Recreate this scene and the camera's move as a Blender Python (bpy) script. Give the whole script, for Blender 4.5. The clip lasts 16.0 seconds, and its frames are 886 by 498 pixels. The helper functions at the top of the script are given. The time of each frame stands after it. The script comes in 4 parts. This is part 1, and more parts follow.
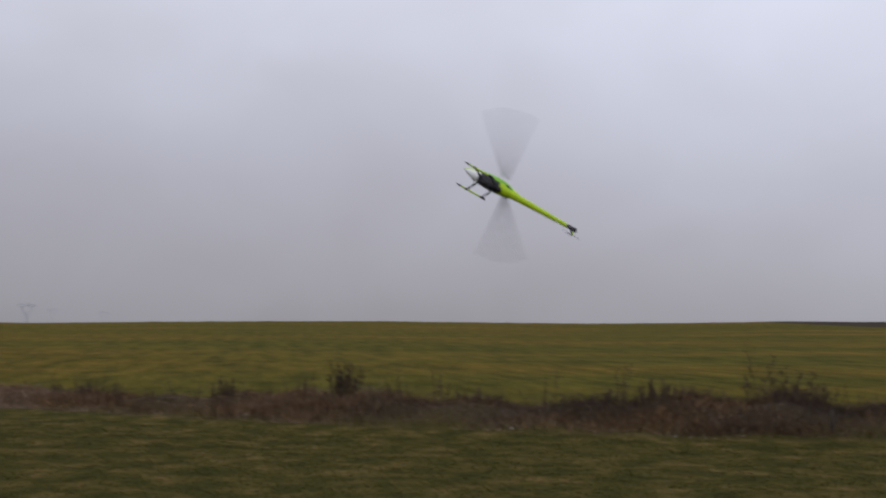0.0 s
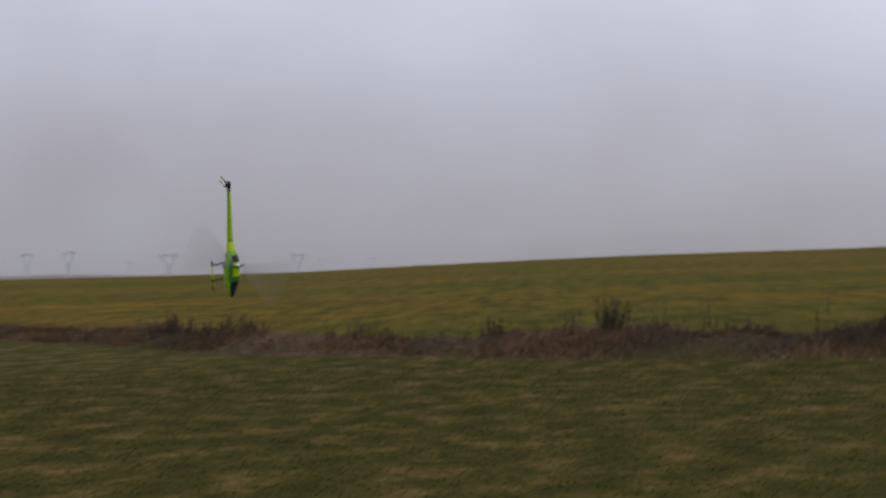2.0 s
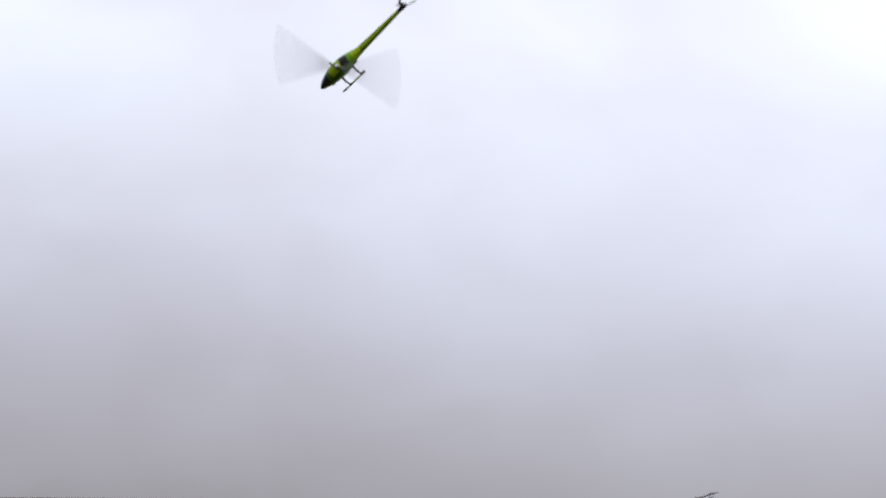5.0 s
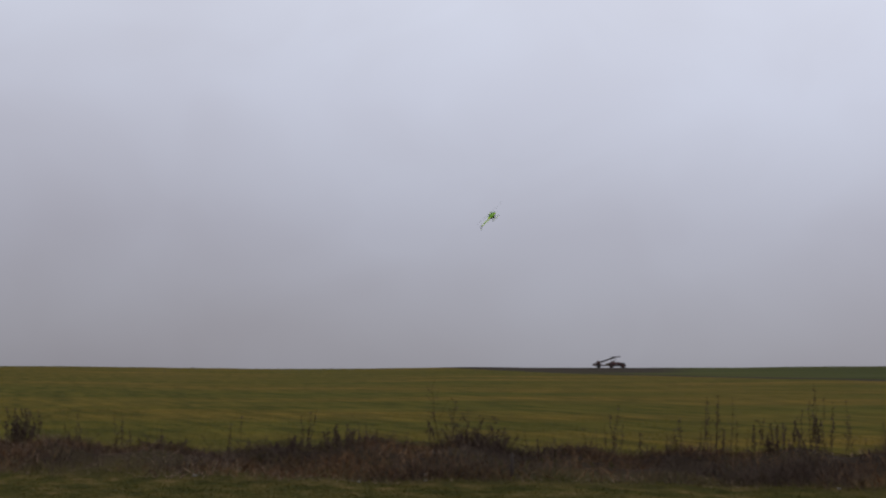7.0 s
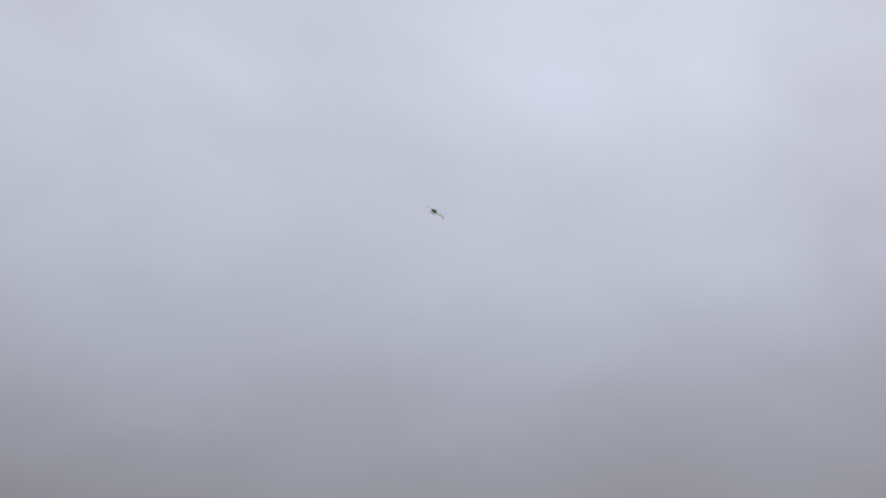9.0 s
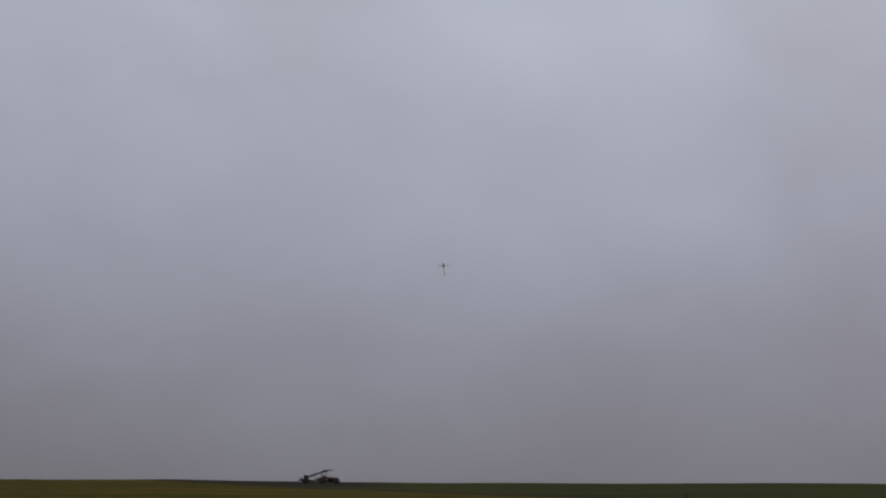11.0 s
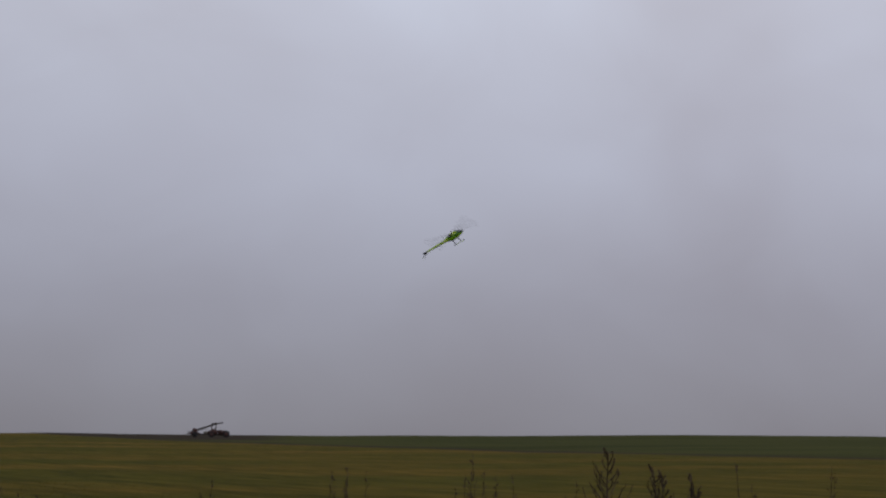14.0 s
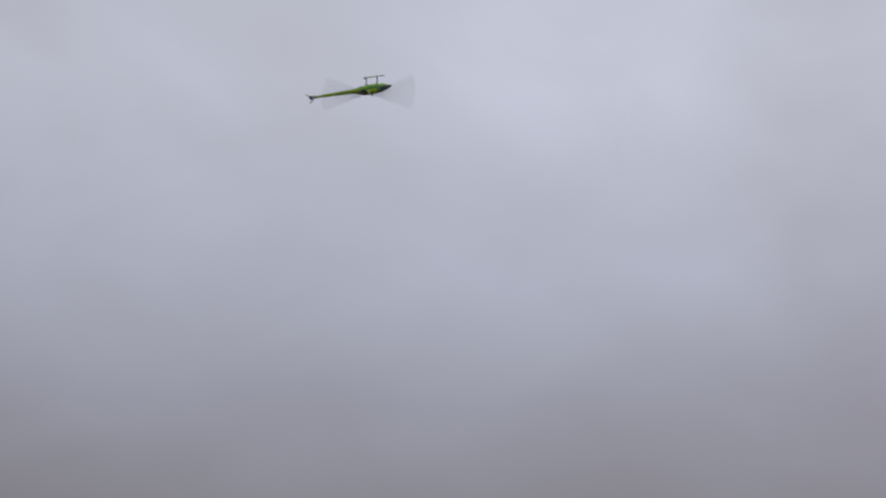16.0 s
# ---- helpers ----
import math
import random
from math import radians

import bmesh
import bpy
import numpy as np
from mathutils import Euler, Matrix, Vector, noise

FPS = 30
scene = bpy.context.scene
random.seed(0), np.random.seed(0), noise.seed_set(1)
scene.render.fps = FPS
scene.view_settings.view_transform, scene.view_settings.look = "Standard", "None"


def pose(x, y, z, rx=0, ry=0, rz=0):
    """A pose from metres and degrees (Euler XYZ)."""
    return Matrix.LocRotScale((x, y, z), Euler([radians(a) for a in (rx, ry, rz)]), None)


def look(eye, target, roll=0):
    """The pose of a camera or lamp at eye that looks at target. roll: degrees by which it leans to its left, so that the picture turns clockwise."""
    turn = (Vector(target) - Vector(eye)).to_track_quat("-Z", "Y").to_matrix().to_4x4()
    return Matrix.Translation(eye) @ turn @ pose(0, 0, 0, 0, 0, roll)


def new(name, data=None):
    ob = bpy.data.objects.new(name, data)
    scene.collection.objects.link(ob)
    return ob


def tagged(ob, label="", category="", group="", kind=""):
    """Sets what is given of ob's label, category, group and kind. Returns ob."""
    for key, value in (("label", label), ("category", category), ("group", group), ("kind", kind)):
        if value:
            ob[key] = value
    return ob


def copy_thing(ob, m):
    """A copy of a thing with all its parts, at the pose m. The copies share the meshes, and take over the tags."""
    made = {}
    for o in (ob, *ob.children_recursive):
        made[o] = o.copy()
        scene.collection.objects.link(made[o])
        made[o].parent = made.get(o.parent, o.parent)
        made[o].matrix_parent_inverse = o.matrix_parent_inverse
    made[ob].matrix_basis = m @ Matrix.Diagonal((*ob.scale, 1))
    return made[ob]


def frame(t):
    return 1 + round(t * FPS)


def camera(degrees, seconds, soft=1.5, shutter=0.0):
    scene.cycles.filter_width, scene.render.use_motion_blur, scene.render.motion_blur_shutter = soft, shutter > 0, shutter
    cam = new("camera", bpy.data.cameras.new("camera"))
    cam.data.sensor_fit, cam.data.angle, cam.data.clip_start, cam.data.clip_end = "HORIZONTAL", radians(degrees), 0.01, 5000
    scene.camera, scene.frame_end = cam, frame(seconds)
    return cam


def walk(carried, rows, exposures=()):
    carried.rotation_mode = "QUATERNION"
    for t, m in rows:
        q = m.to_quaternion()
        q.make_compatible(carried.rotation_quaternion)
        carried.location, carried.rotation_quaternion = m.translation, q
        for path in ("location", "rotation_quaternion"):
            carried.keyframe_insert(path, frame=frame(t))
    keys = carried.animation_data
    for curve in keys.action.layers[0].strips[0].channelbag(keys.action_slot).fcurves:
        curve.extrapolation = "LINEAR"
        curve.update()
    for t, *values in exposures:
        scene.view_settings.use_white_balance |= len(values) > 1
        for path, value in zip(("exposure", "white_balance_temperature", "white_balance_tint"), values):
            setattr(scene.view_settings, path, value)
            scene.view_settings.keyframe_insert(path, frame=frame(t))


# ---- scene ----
# ---- camera ----
cam = camera(29.8, 16.0, soft=2.2, shutter=0.28)
PATH = [  # seconds; x, y, z; turn in degrees
    (0.0, 0.00, 0.00, 1.60, 92.84, -0.70, -7.01),
    (0.2, 0.00, 0.00, 1.60, 92.49, -0.86, -9.72),
    (0.5, 0.00, 0.00, 1.60, 91.89, -0.48, -11.40),
    (0.8, 0.00, 0.00, 1.60, 91.93, -0.23, -11.56),
    (1.0, 0.00, 0.00, 1.60, 92.65, 0.30, -11.09),
    (1.2, 0.00, 0.00, 1.60, 94.40, 0.53, -9.32),
    (1.3, 0.00, 0.00, 1.60, 94.53, 0.77, -7.72),
    (1.5, 0.00, 0.00, 1.60, 93.85, 0.95, -5.46),
    (1.7, 0.00, 0.00, 1.60, 92.99, 1.11, -2.33),
    (2.0, 0.00, 0.00, 1.60, 90.76, 1.82, 2.07),
    (2.2, 0.00, 0.00, 1.60, 89.71, 2.55, 3.77),
    (2.5, 0.00, 0.00, 1.60, 90.09, 1.65, 3.43),
    (2.7, 0.00, 0.00, 1.60, 90.77, 1.24, 1.98),
    (3.0, 0.00, 0.00, 1.60, 92.43, 1.45, 1.30),
    (3.5, 0.00, 0.00, 1.60, 92.55, 1.20, 0.00),
    (3.8, 0.00, 0.00, 1.60, 91.77, 1.05, -0.99),
    (4.0, 0.00, 0.00, 1.60, 91.54, 0.78, -2.44),
    (4.2, 0.00, 0.00, 1.60, 91.70, 0.16, -4.75),
    (4.3, 0.00, 0.00, 1.60, 92.17, -0.81, -6.17),
    (4.5, 0.00, 0.00, 1.60, 93.21, -0.70, -9.37),
    (4.7, 0.00, 0.00, 1.60, 96.00, -0.96, -11.73),
    (5.2, 0.00, 0.00, 1.60, 99.60, -0.79, -15.53),
    (6.0, 0.00, 0.00, 1.60, 98.00, -0.30, -16.24),
    (6.8, 0.00, 0.00, 1.60, 94.59, -0.65, -16.55),
    (7.0, 0.00, 0.00, 1.60, 94.53, -0.72, -17.77),
    (7.2, 0.00, 0.00, 1.60, 95.00, -0.65, -18.62),
    (7.5, 0.00, 0.00, 1.60, 96.08, -0.51, -18.17),
    (8.0, 0.00, 0.00, 1.60, 96.95, -0.53, -19.35),
    (8.3, 0.00, 0.00, 1.60, 98.36, -0.49, -22.37),
    (8.5, 0.00, 0.00, 1.60, 99.61, -0.49, -24.78),
    (8.7, 0.10, 0.23, 1.60, 100.19, -0.49, -26.22),
    (9.8, 0.80, 1.83, 1.60, 100.71, -0.59, -25.67),
    (10.8, 1.68, 3.85, 1.60, 98.91, -1.09, -25.98),
    (11.0, 2.12, 4.86, 1.60, 98.58, -1.29, -27.81),
    (11.2, 2.52, 5.77, 1.60, 98.22, -1.29, -28.60),
    (11.5, 2.80, 6.41, 1.60, 97.72, -1.29, -29.27),
    (12.0, 2.88, 6.60, 1.60, 96.61, -0.99, -29.94),
    (12.5, 2.88, 6.60, 1.60, 95.74, -0.99, -30.46),
    (13.0, 2.88, 6.60, 1.60, 95.41, -1.00, -30.55),
    (13.5, 2.88, 6.60, 1.60, 95.63, -1.00, -30.73),
    (14.0, 2.88, 6.60, 1.60, 97.06, -1.12, -31.64),
    (14.5, 2.88, 6.60, 1.60, 97.44, -0.99, -31.09),
    (15.0, 2.88, 6.60, 1.60, 97.12, -1.29, -30.47),
    (15.2, 2.88, 6.60, 1.60, 98.40, -1.29, -29.79),
    (15.4, 2.88, 6.60, 1.60, 99.06, -1.19, -29.10),
    (15.5, 2.88, 6.60, 1.60, 99.66, -1.18, -28.79),
    (15.6, 2.88, 6.60, 1.60, 100.13, -1.18, -28.50),
    (16.0, 2.88, 6.60, 1.60, 100.67, -1.18, -27.55),
]

EXPOSURES = [  # seconds, stops, white balance
    (0.0, 0.17, 6570, 10), (0.5, 0.12, 6600, 10), (1.0, 0.18, 6610, 10), (1.5, 0.24, 6610, 10), (2.0, 0.24, 6570, 10), (2.5, 0.29, 6560, 10), (3.0, 0.43, 6610, 10),
    (3.5, 0.47, 6610, 10), (4.0, 0.43, 6610, 10), (4.5, 0.38, 6600, 10), (4.7, 0.37, 6590, 10), (6.8, -0.02, 6530, 10), (7.0, -0.05, 6500, 10), (8.0, -0.17, 6490, 10), (8.7, -0.23, 6480, 10),
    (10.8, -0.80, 6480, 12), (11.5, -0.82, 6480, 12), (12.5, -0.70, 6480, 12), (13.0, -0.62, 6480, 12), (13.5, -0.56, 6480, 12), (14.0, -0.51, 6480, 12), (14.5, -0.51, 6480, 12), (16.0, -0.55, 6480, 12),
]
walk(cam, [(t, pose(*p)) for t, *p in PATH], exposures=EXPOSURES)

# ---- world and sun: an overcast winter day ----
world = bpy.data.worlds.new("overcast_sky")
scene.world = world
world.use_nodes = True
wn, wl = world.node_tree.nodes, world.node_tree.links
wn.clear()


def wnode(kind, **values):
    n = wn.new(kind)
    for k, v in values.items():
        n.inputs[k].default_value = v
    return n


coord = wnode("ShaderNodeTexCoord")
split = wnode("ShaderNodeSeparateXYZ")
wl.new(coord.outputs["Generated"], split.inputs[0])
ramp = wnode("ShaderNodeValToRGB")
cr = ramp.color_ramp
cr.elements[0].position, cr.elements[0].color = 0.0, (0.285, 0.281, 0.316, 1)
cr.elements[1].position, cr.elements[1].color = 1.0, (0.74, 0.76, 0.85, 1)
for p, c in ((0.02, (0.320, 0.316, 0.360)), (0.09, (0.412, 0.412, 0.484)), (0.17, (0.572, 0.588, 0.692)), (0.28, (0.735, 0.764, 0.880))):
    el = cr.elements.new(p)
    el.color = (*c, 1)
wl.new(split.outputs["Z"], ramp.inputs[0])
# broad slanting banks of cloud with finer billows; the thin parts are bluer, the thick ones greyer
banks = []
for size, detail, turn, stretch in ((3.4, 2.0, (0.0, 0.35, 0.0), (1.0, 1.0, 1.6)), (10.0, 3.0, (0.35, 0.5, 0.2), (1.0, 1.0, 1.3))):
    cloud = wnode("ShaderNodeTexNoise", Scale=size, Detail=detail, Roughness=0.5, Distortion=0.6)
    drift = wnode("ShaderNodeMapping", Scale=stretch, Rotation=turn)
    wl.new(coord.outputs["Generated"], drift.inputs["Vector"])
    wl.new(drift.outputs[0], cloud.inputs["Vector"])
    banks.append(cloud)
both = wnode("ShaderNodeMix", Factor=0.26)
wl.new(banks[0].outputs["Fac"], both.inputs["A"])
wl.new(banks[1].outputs["Fac"], both.inputs["B"])
swing = wnode("ShaderNodeValToRGB")
se = swing.color_ramp.elements
se[0].position, se[0].color = 0.34, (0.915, 0.895, 0.890, 1)
se[1].position, se[1].color = 0.66, (1.075, 1.095, 1.105, 1)
wl.new(both.outputs["Result"], swing.inputs[0])
cover = wn.new("ShaderNodeVectorMath")
cover.operation = "MULTIPLY"
wl.new(ramp.outputs["Color"], cover.inputs[0])
wl.new(swing.outputs["Color"], cover.inputs[1])
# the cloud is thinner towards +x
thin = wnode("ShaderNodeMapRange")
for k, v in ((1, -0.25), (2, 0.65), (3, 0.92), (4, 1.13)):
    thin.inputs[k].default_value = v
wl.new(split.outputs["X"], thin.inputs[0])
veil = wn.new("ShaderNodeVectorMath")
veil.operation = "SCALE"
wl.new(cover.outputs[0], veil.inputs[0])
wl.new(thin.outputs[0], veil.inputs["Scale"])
clouds = wnode("ShaderNodeBackground", Strength=0.97)
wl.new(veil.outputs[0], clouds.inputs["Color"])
sky = wn.new("ShaderNodeTexSky")
sky.sky_type, sky.sun_disc = "NISHITA", False
sky.sun_elevation, sky.sun_rotation = radians(28), radians(200)
clear = wnode("ShaderNodeBackground", Strength=0.05)
wl.new(sky.outputs[0], clear.inputs["Color"])
mix = wnode("ShaderNodeMixShader", Fac=0.95)
wl.new(clear.outputs[0], mix.inputs[1])
wl.new(clouds.outputs[0], mix.inputs[2])
wout = wn.new("ShaderNodeOutputWorld")
wl.new(mix.outputs[0], wout.inputs[0])

sun = new("sun", bpy.data.lights.new("sun", "SUN"))
sun.data.energy, sun.data.angle, sun.data.color = 0.5, radians(25), (1.0, 0.97, 0.92)
sun.matrix_world = look((20, -60, 40), (0, 0, 0))

# ---- materials ----
def material(name, rough=0.8, metal=0.0):
    m = bpy.data.materials.new(name)
    m.use_nodes = True
    b = m.node_tree.nodes["Principled BSDF"]
    b.inputs["Roughness"].default_value, b.inputs["Metallic"].default_value = rough, metal
    b.inputs["Specular IOR Level"].default_value = 0.3
    return m, m.node_tree.nodes, m.node_tree.links, b


def blend_colours(nodes, links, stops, source):
    r = nodes.new("ShaderNodeValToRGB")
    e = r.color_ramp.elements
    e[0].position, e[0].color = stops[0][0], (*stops[0][1], 1)
    e[1].position, e[1].color = stops[-1][0], (*stops[-1][1], 1)
    for p, c in stops[1:-1]:
        e.new(p).color = (*c, 1)
    links.new(source, r.inputs[0])
    return r.outputs[0]


def noise_of(nodes, links, scale, stretch=(1, 1, 1), detail=5, rough=0.6, turn=0.0):
    c = nodes.new("ShaderNodeTexCoord")
    mp = nodes.new("ShaderNodeMapping")
    mp.inputs["Scale"].default_value = stretch
    mp.inputs["Rotation"].default_value = (0, 0, turn)
    n = nodes.new("ShaderNodeTexNoise")
    n.inputs["Scale"].default_value, n.inputs["Detail"].default_value, n.inputs["Roughness"].default_value = scale, detail, rough
    links.new(c.outputs["Object"], mp.inputs["Vector"])
    links.new(mp.outputs[0], n.inputs["Vector"])
    return n.outputs["Fac"]


def mixed(nodes, links, a, b, fac, kind="MIX"):
    m = nodes.new("ShaderNodeMix")
    m.data_type, m.blend_type = "RGBA", kind
    for value, socket in ((fac, m.inputs["Factor"]), (a, m.inputs["A"]), (b, m.inputs["B"])):
        if isinstance(value, (int, float)):
            socket.default_value = value
        elif isinstance(value, tuple):
            socket.default_value = (*value, 1)
        else:
            links.new(value, socket)
    return m.outputs["Result"]


def bumped(nodes, links, b, height, strength, distance):
    n = nodes.new("ShaderNodeBump")
    n.inputs["Strength"].default_value, n.inputs["Distance"].default_value = strength, distance
    links.new(height, n.inputs["Height"])
    links.new(n.outputs[0], b.inputs["Normal"])


def plain(name, colour, rough=0.5, metal=0.0, vary=0.12, scale=18.0):
    """A painted or moulded surface with slight dirt and unevenness."""
    m, n, l, b = material(name, rough, metal)
    f = noise_of(n, l, scale)
    dark = tuple(c * (1 - vary) for c in colour)
    light = tuple(min(1, c * (1 + vary)) for c in colour)
    l.new(blend_colours(n, l, [(0.3, dark), (0.7, light)], f), b.inputs["Base Color"])
    r = n.new("ShaderNodeMapRange")
    for k, v in ((1, 0.3), (2, 0.7), (3, max(0.05, rough - 0.1)), (4, min(1, rough + 0.12))):
        r.inputs[k].default_value = v
    l.new(f, r.inputs[0])
    l.new(r.outputs[0], b.inputs["Roughness"])
    return m


def strands(name, stops, rough=0.8, patches=None):
    """Blades, stalks and leaves: each one its own tone, and patches of another tone over metres."""
    m, n, l, b = material(name, rough)
    b.inputs["Specular IOR Level"].default_value = 0.08
    g = n.new("ShaderNodeNewGeometry")
    c = blend_colours(n, l, stops, g.outputs["Random Per Island"])
    if patches:
        own = n.new("ShaderNodeMapRange")
        own.inputs[3].default_value, own.inputs[4].default_value = 0.75, 1.4
        l.new(g.outputs["Random Per Island"], own.inputs[0])
        base = blend_colours(n, l, patches, noise_of(n, l, 1.7, (1.0, 0.6, 1), 6, 0.66))
        v = n.new("ShaderNodeVectorMath")
        v.operation = "SCALE"
        l.new(base, v.inputs[0])
        l.new(own.outputs[0], v.inputs["Scale"])
        c = mixed(n, l, c, v.outputs[0], 0.75)
    else:
        patch = noise_of(n, l, 0.35, detail=3)
        c = mixed(n, l, c, blend_colours(n, l, [(0.35, (0.6, 0.56, 0.54)), (0.65, (1.25, 1.2, 1.1))], patch), 0.75, "MULTIPLY")
    l.new(c, b.inputs["Base Color"])
    return m


def soil_and_crop():
    """The land: mown lawn near, a weedy strip, young winter crop in drilled bands, ploughed soil beyond."""
    m, n, l, b = material("land", 0.95)
    b.inputs["Specular IOR Level"].default_value = 0.02
    at = n.new("ShaderNodeAttribute")
    at.attribute_name = "cover"
    parts = n.new("ShaderNodeSeparateColor")
    l.new(at.outputs["Color"], parts.inputs[0])
    # crop: green with yellowish bands along the drill rows
    band = noise_of(n, l, 0.05, (0.35, 0.9, 1), 5, 0.6, BAND_TURN)
    fine = noise_of(n, l, 1.1, (1.0, 0.14, 1), 6, 0.72, BAND_TURN)
    lines = noise_of(n, l, 0.24, (0.12, 1.0, 1), 7, 0.66, BAND_TURN)
    crop = blend_colours(n, l, [(0.34, (0.060, 0.058, 0.0075)), (0.46, (0.072, 0.062, 0.008)), (0.56, (0.096, 0.070, 0.010)), (0.68, (0.140, 0.088, 0.016))], band)
    crop = mixed(n, l, crop, blend_colours(n, l, [(0.36, (0.50, 0.58, 0.50)), (0.64, (1.55, 1.42, 1.4))], fine), 0.85, "MULTIPLY")
    crop = mixed(n, l, crop, blend_colours(n, l, [(0.34, (0.66, 0.86, 0.74)), (0.5, (1.0, 1.0, 1.0)), (0.60, (1.22, 1.10, 1.1)), (0.70, (1.6, 1.3, 1.4))], lines), 0.4, "MULTIPLY")
    # lawn: mown winter grass with straw-coloured patches
    patch = noise_of(n, l, 1.7, (1.0, 0.6, 1), 6, 0.66)
    tuft = noise_of(n, l, 11.0, (1.0, 0.5, 1), 4, 0.7)
    lawn = blend_colours(n, l, LAWN_TONES, patch)
    lawn = mixed(n, l, lawn, blend_colours(n, l, [(0.3, (0.5, 0.52, 0.5)), (0.7, (1.35, 1.3, 1.2))], tuft), 0.7, "MULTIPLY")
    # ploughed soil and rough dead ground
    clod = noise_of(n, l, 1.5, (1, 1, 1), 6, 0.7)
    soil = blend_colours(n, l, [(0.3, (0.022, 0.016, 0.012)), (0.7, (0.052, 0.038, 0.028))], clod)
    # far plain: its pale grey includes the haze of the distance
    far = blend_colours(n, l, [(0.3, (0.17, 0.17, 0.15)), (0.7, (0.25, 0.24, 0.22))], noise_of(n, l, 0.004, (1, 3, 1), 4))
    two = n.new("ShaderNodeAttribute")
    two.attribute_name = "second_crop"
    deep = blend_colours(n, l, [(0.35, (0.036, 0.042, 0.010)), (0.65, (0.062, 0.064, 0.016))], band)
    crop = mixed(n, l, crop, deep, two.outputs["Fac"])
    c = mixed(n, l, crop, lawn, parts.outputs[0])
    c = mixed(n, l, c, soil, parts.outputs[1])
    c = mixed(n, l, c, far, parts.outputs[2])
    l.new(c, b.inputs["Base Color"])
    bumped(n, l, b, noise_of(n, l, 5.0, detail=8, rough=0.75), 0.4, 0.06)
    return m


BAND_TURN = radians(18)
LAWN_TONES = [(0.34, (0.031, 0.033, 0.006)), (0.46, (0.049, 0.045, 0.009)), (0.56, (0.075, 0.060, 0.015)), (0.68, (0.140, 0.098, 0.036))]
LAND = soil_and_crop()
LAWN_BLADE = strands("lawn_blade", [(0.0, (0.042, 0.042, 0.008)), (0.5, (0.062, 0.054, 0.012)), (0.85, (0.112, 0.082, 0.030)), (1.0, (0.20, 0.145, 0.065))], patches=LAWN_TONES)
CROP_BLADE = strands("crop_blade", [(0.0, (0.038, 0.039, 0.006)), (0.6, (0.074, 0.060, 0.010)), (1.0, (0.135, 0.090, 0.020))])
DEAD_BLADE = strands("dead_blade", [(0.0, (0.060, 0.044, 0.038)), (0.4, (0.120, 0.090, 0.074)), (0.75, (0.23, 0.160, 0.12)), (1.0, (0.42, 0.31, 0.23))])
RUST_BLADE = strands("rust_blade", [(0.0, (0.055, 0.031, 0.018)), (0.6, (0.120, 0.066, 0.034)), (1.0, (0.22, 0.135, 0.075))])
STALK = strands("dead_stalk", [(0.0, (0.030, 0.021, 0.018)), (0.7, (0.068, 0.048, 0.040)), (1.0, (0.13, 0.094, 0.070))])
LIME = plain("lime_paint", (0.17, 0.40, 0.016), 0.32, vary=0.1, scale=9)
YELLOW_GREEN = plain("yellow_green_paint", (0.38, 0.55, 0.014), 0.35, vary=0.08, scale=9)
TEAL = plain("dark_green_paint", (0.052, 0.18, 0.024), 0.35, vary=0.15)
BLACK = plain("black_plastic", (0.022, 0.021, 0.026), 0.45, vary=0.3)
SMOKED = plain("dark_canopy_paint", (0.014, 0.028, 0.034), 0.22, vary=0.2)
WHITE = plain("white_paint", (0.78, 0.79, 0.80), 0.35, vary=0.05)
ALLOY = plain("bare_alloy", (0.55, 0.56, 0.58), 0.35, 1.0, vary=0.1)
CARBON = plain("grey_blade", (0.36, 0.36, 0.37), 0.4, vary=0.1)
DARK_BLADE = plain("carbon_blade", (0.26, 0.26, 0.27), 0.4, vary=0.1)
RED_PAINT = plain("faded_red_paint", (0.062, 0.026, 0.022), 0.6, vary=0.3, scale=2)
DARK_STEEL = plain("dark_worn_steel", (0.060, 0.050, 0.045), 0.6, 0.3, vary=0.4, scale=3)
RUBBER = plain("tyre_rubber", (0.025, 0.024, 0.024), 0.85, vary=0.3, scale=4)
# pale bluish grey puts the distance haze into the pylons' colour
HAZED_STEEL = plain("haze_paled_steel", (0.36, 0.38, 0.42), 0.6, 0.0, vary=0.05, scale=0.4)
POST_WOOD = plain("weathered_post_wood", (0.040, 0.030, 0.024), 0.9, vary=0.3, scale=6)
PALE_STONE = plain("pale_stone", (0.17, 0.15, 0.12), 0.85, vary=0.15, scale=12)

# ---- the land ----
EYE = 1.6
# the near edge of the weedy strip, as a line over x
STRIP_X = (-40.0, -17.2, -12.5, -8.6, -4.9, -0.5, 2.3, 4.8, 7.9, 11.1, 15.0, 40.0)
STRIP_Y = (84.0, 50.4, 43.4, 38.6, 33.6, 29.6, 27.3, 25.9, 24.5, 23.0, 21.0, 9.0)
STRIP_W = 4.2
# height of the skyline in degrees over the turn from straight ahead (left is positive)
RISE_A = (-60, -45, -39, -34, -30, -27.6, -23.6, -21.5, -18.6, -15.6, -12.2, -9.0, -5.0, -1.0, 3.0, 7.0, 12.0, 18.0, 30.0)
RISE_E = (0.92, 0.88, 0.82, 0.69, 0.63, 0.57, 0.52, 0.495, 0.487, 0.400, 0.335, 0.33, 0.33, 0.28, 0.21, 0.12, 0.14, 0.19, 0.2)


def strip_y(x):
    return np.interp(x, STRIP_X, STRIP_Y)


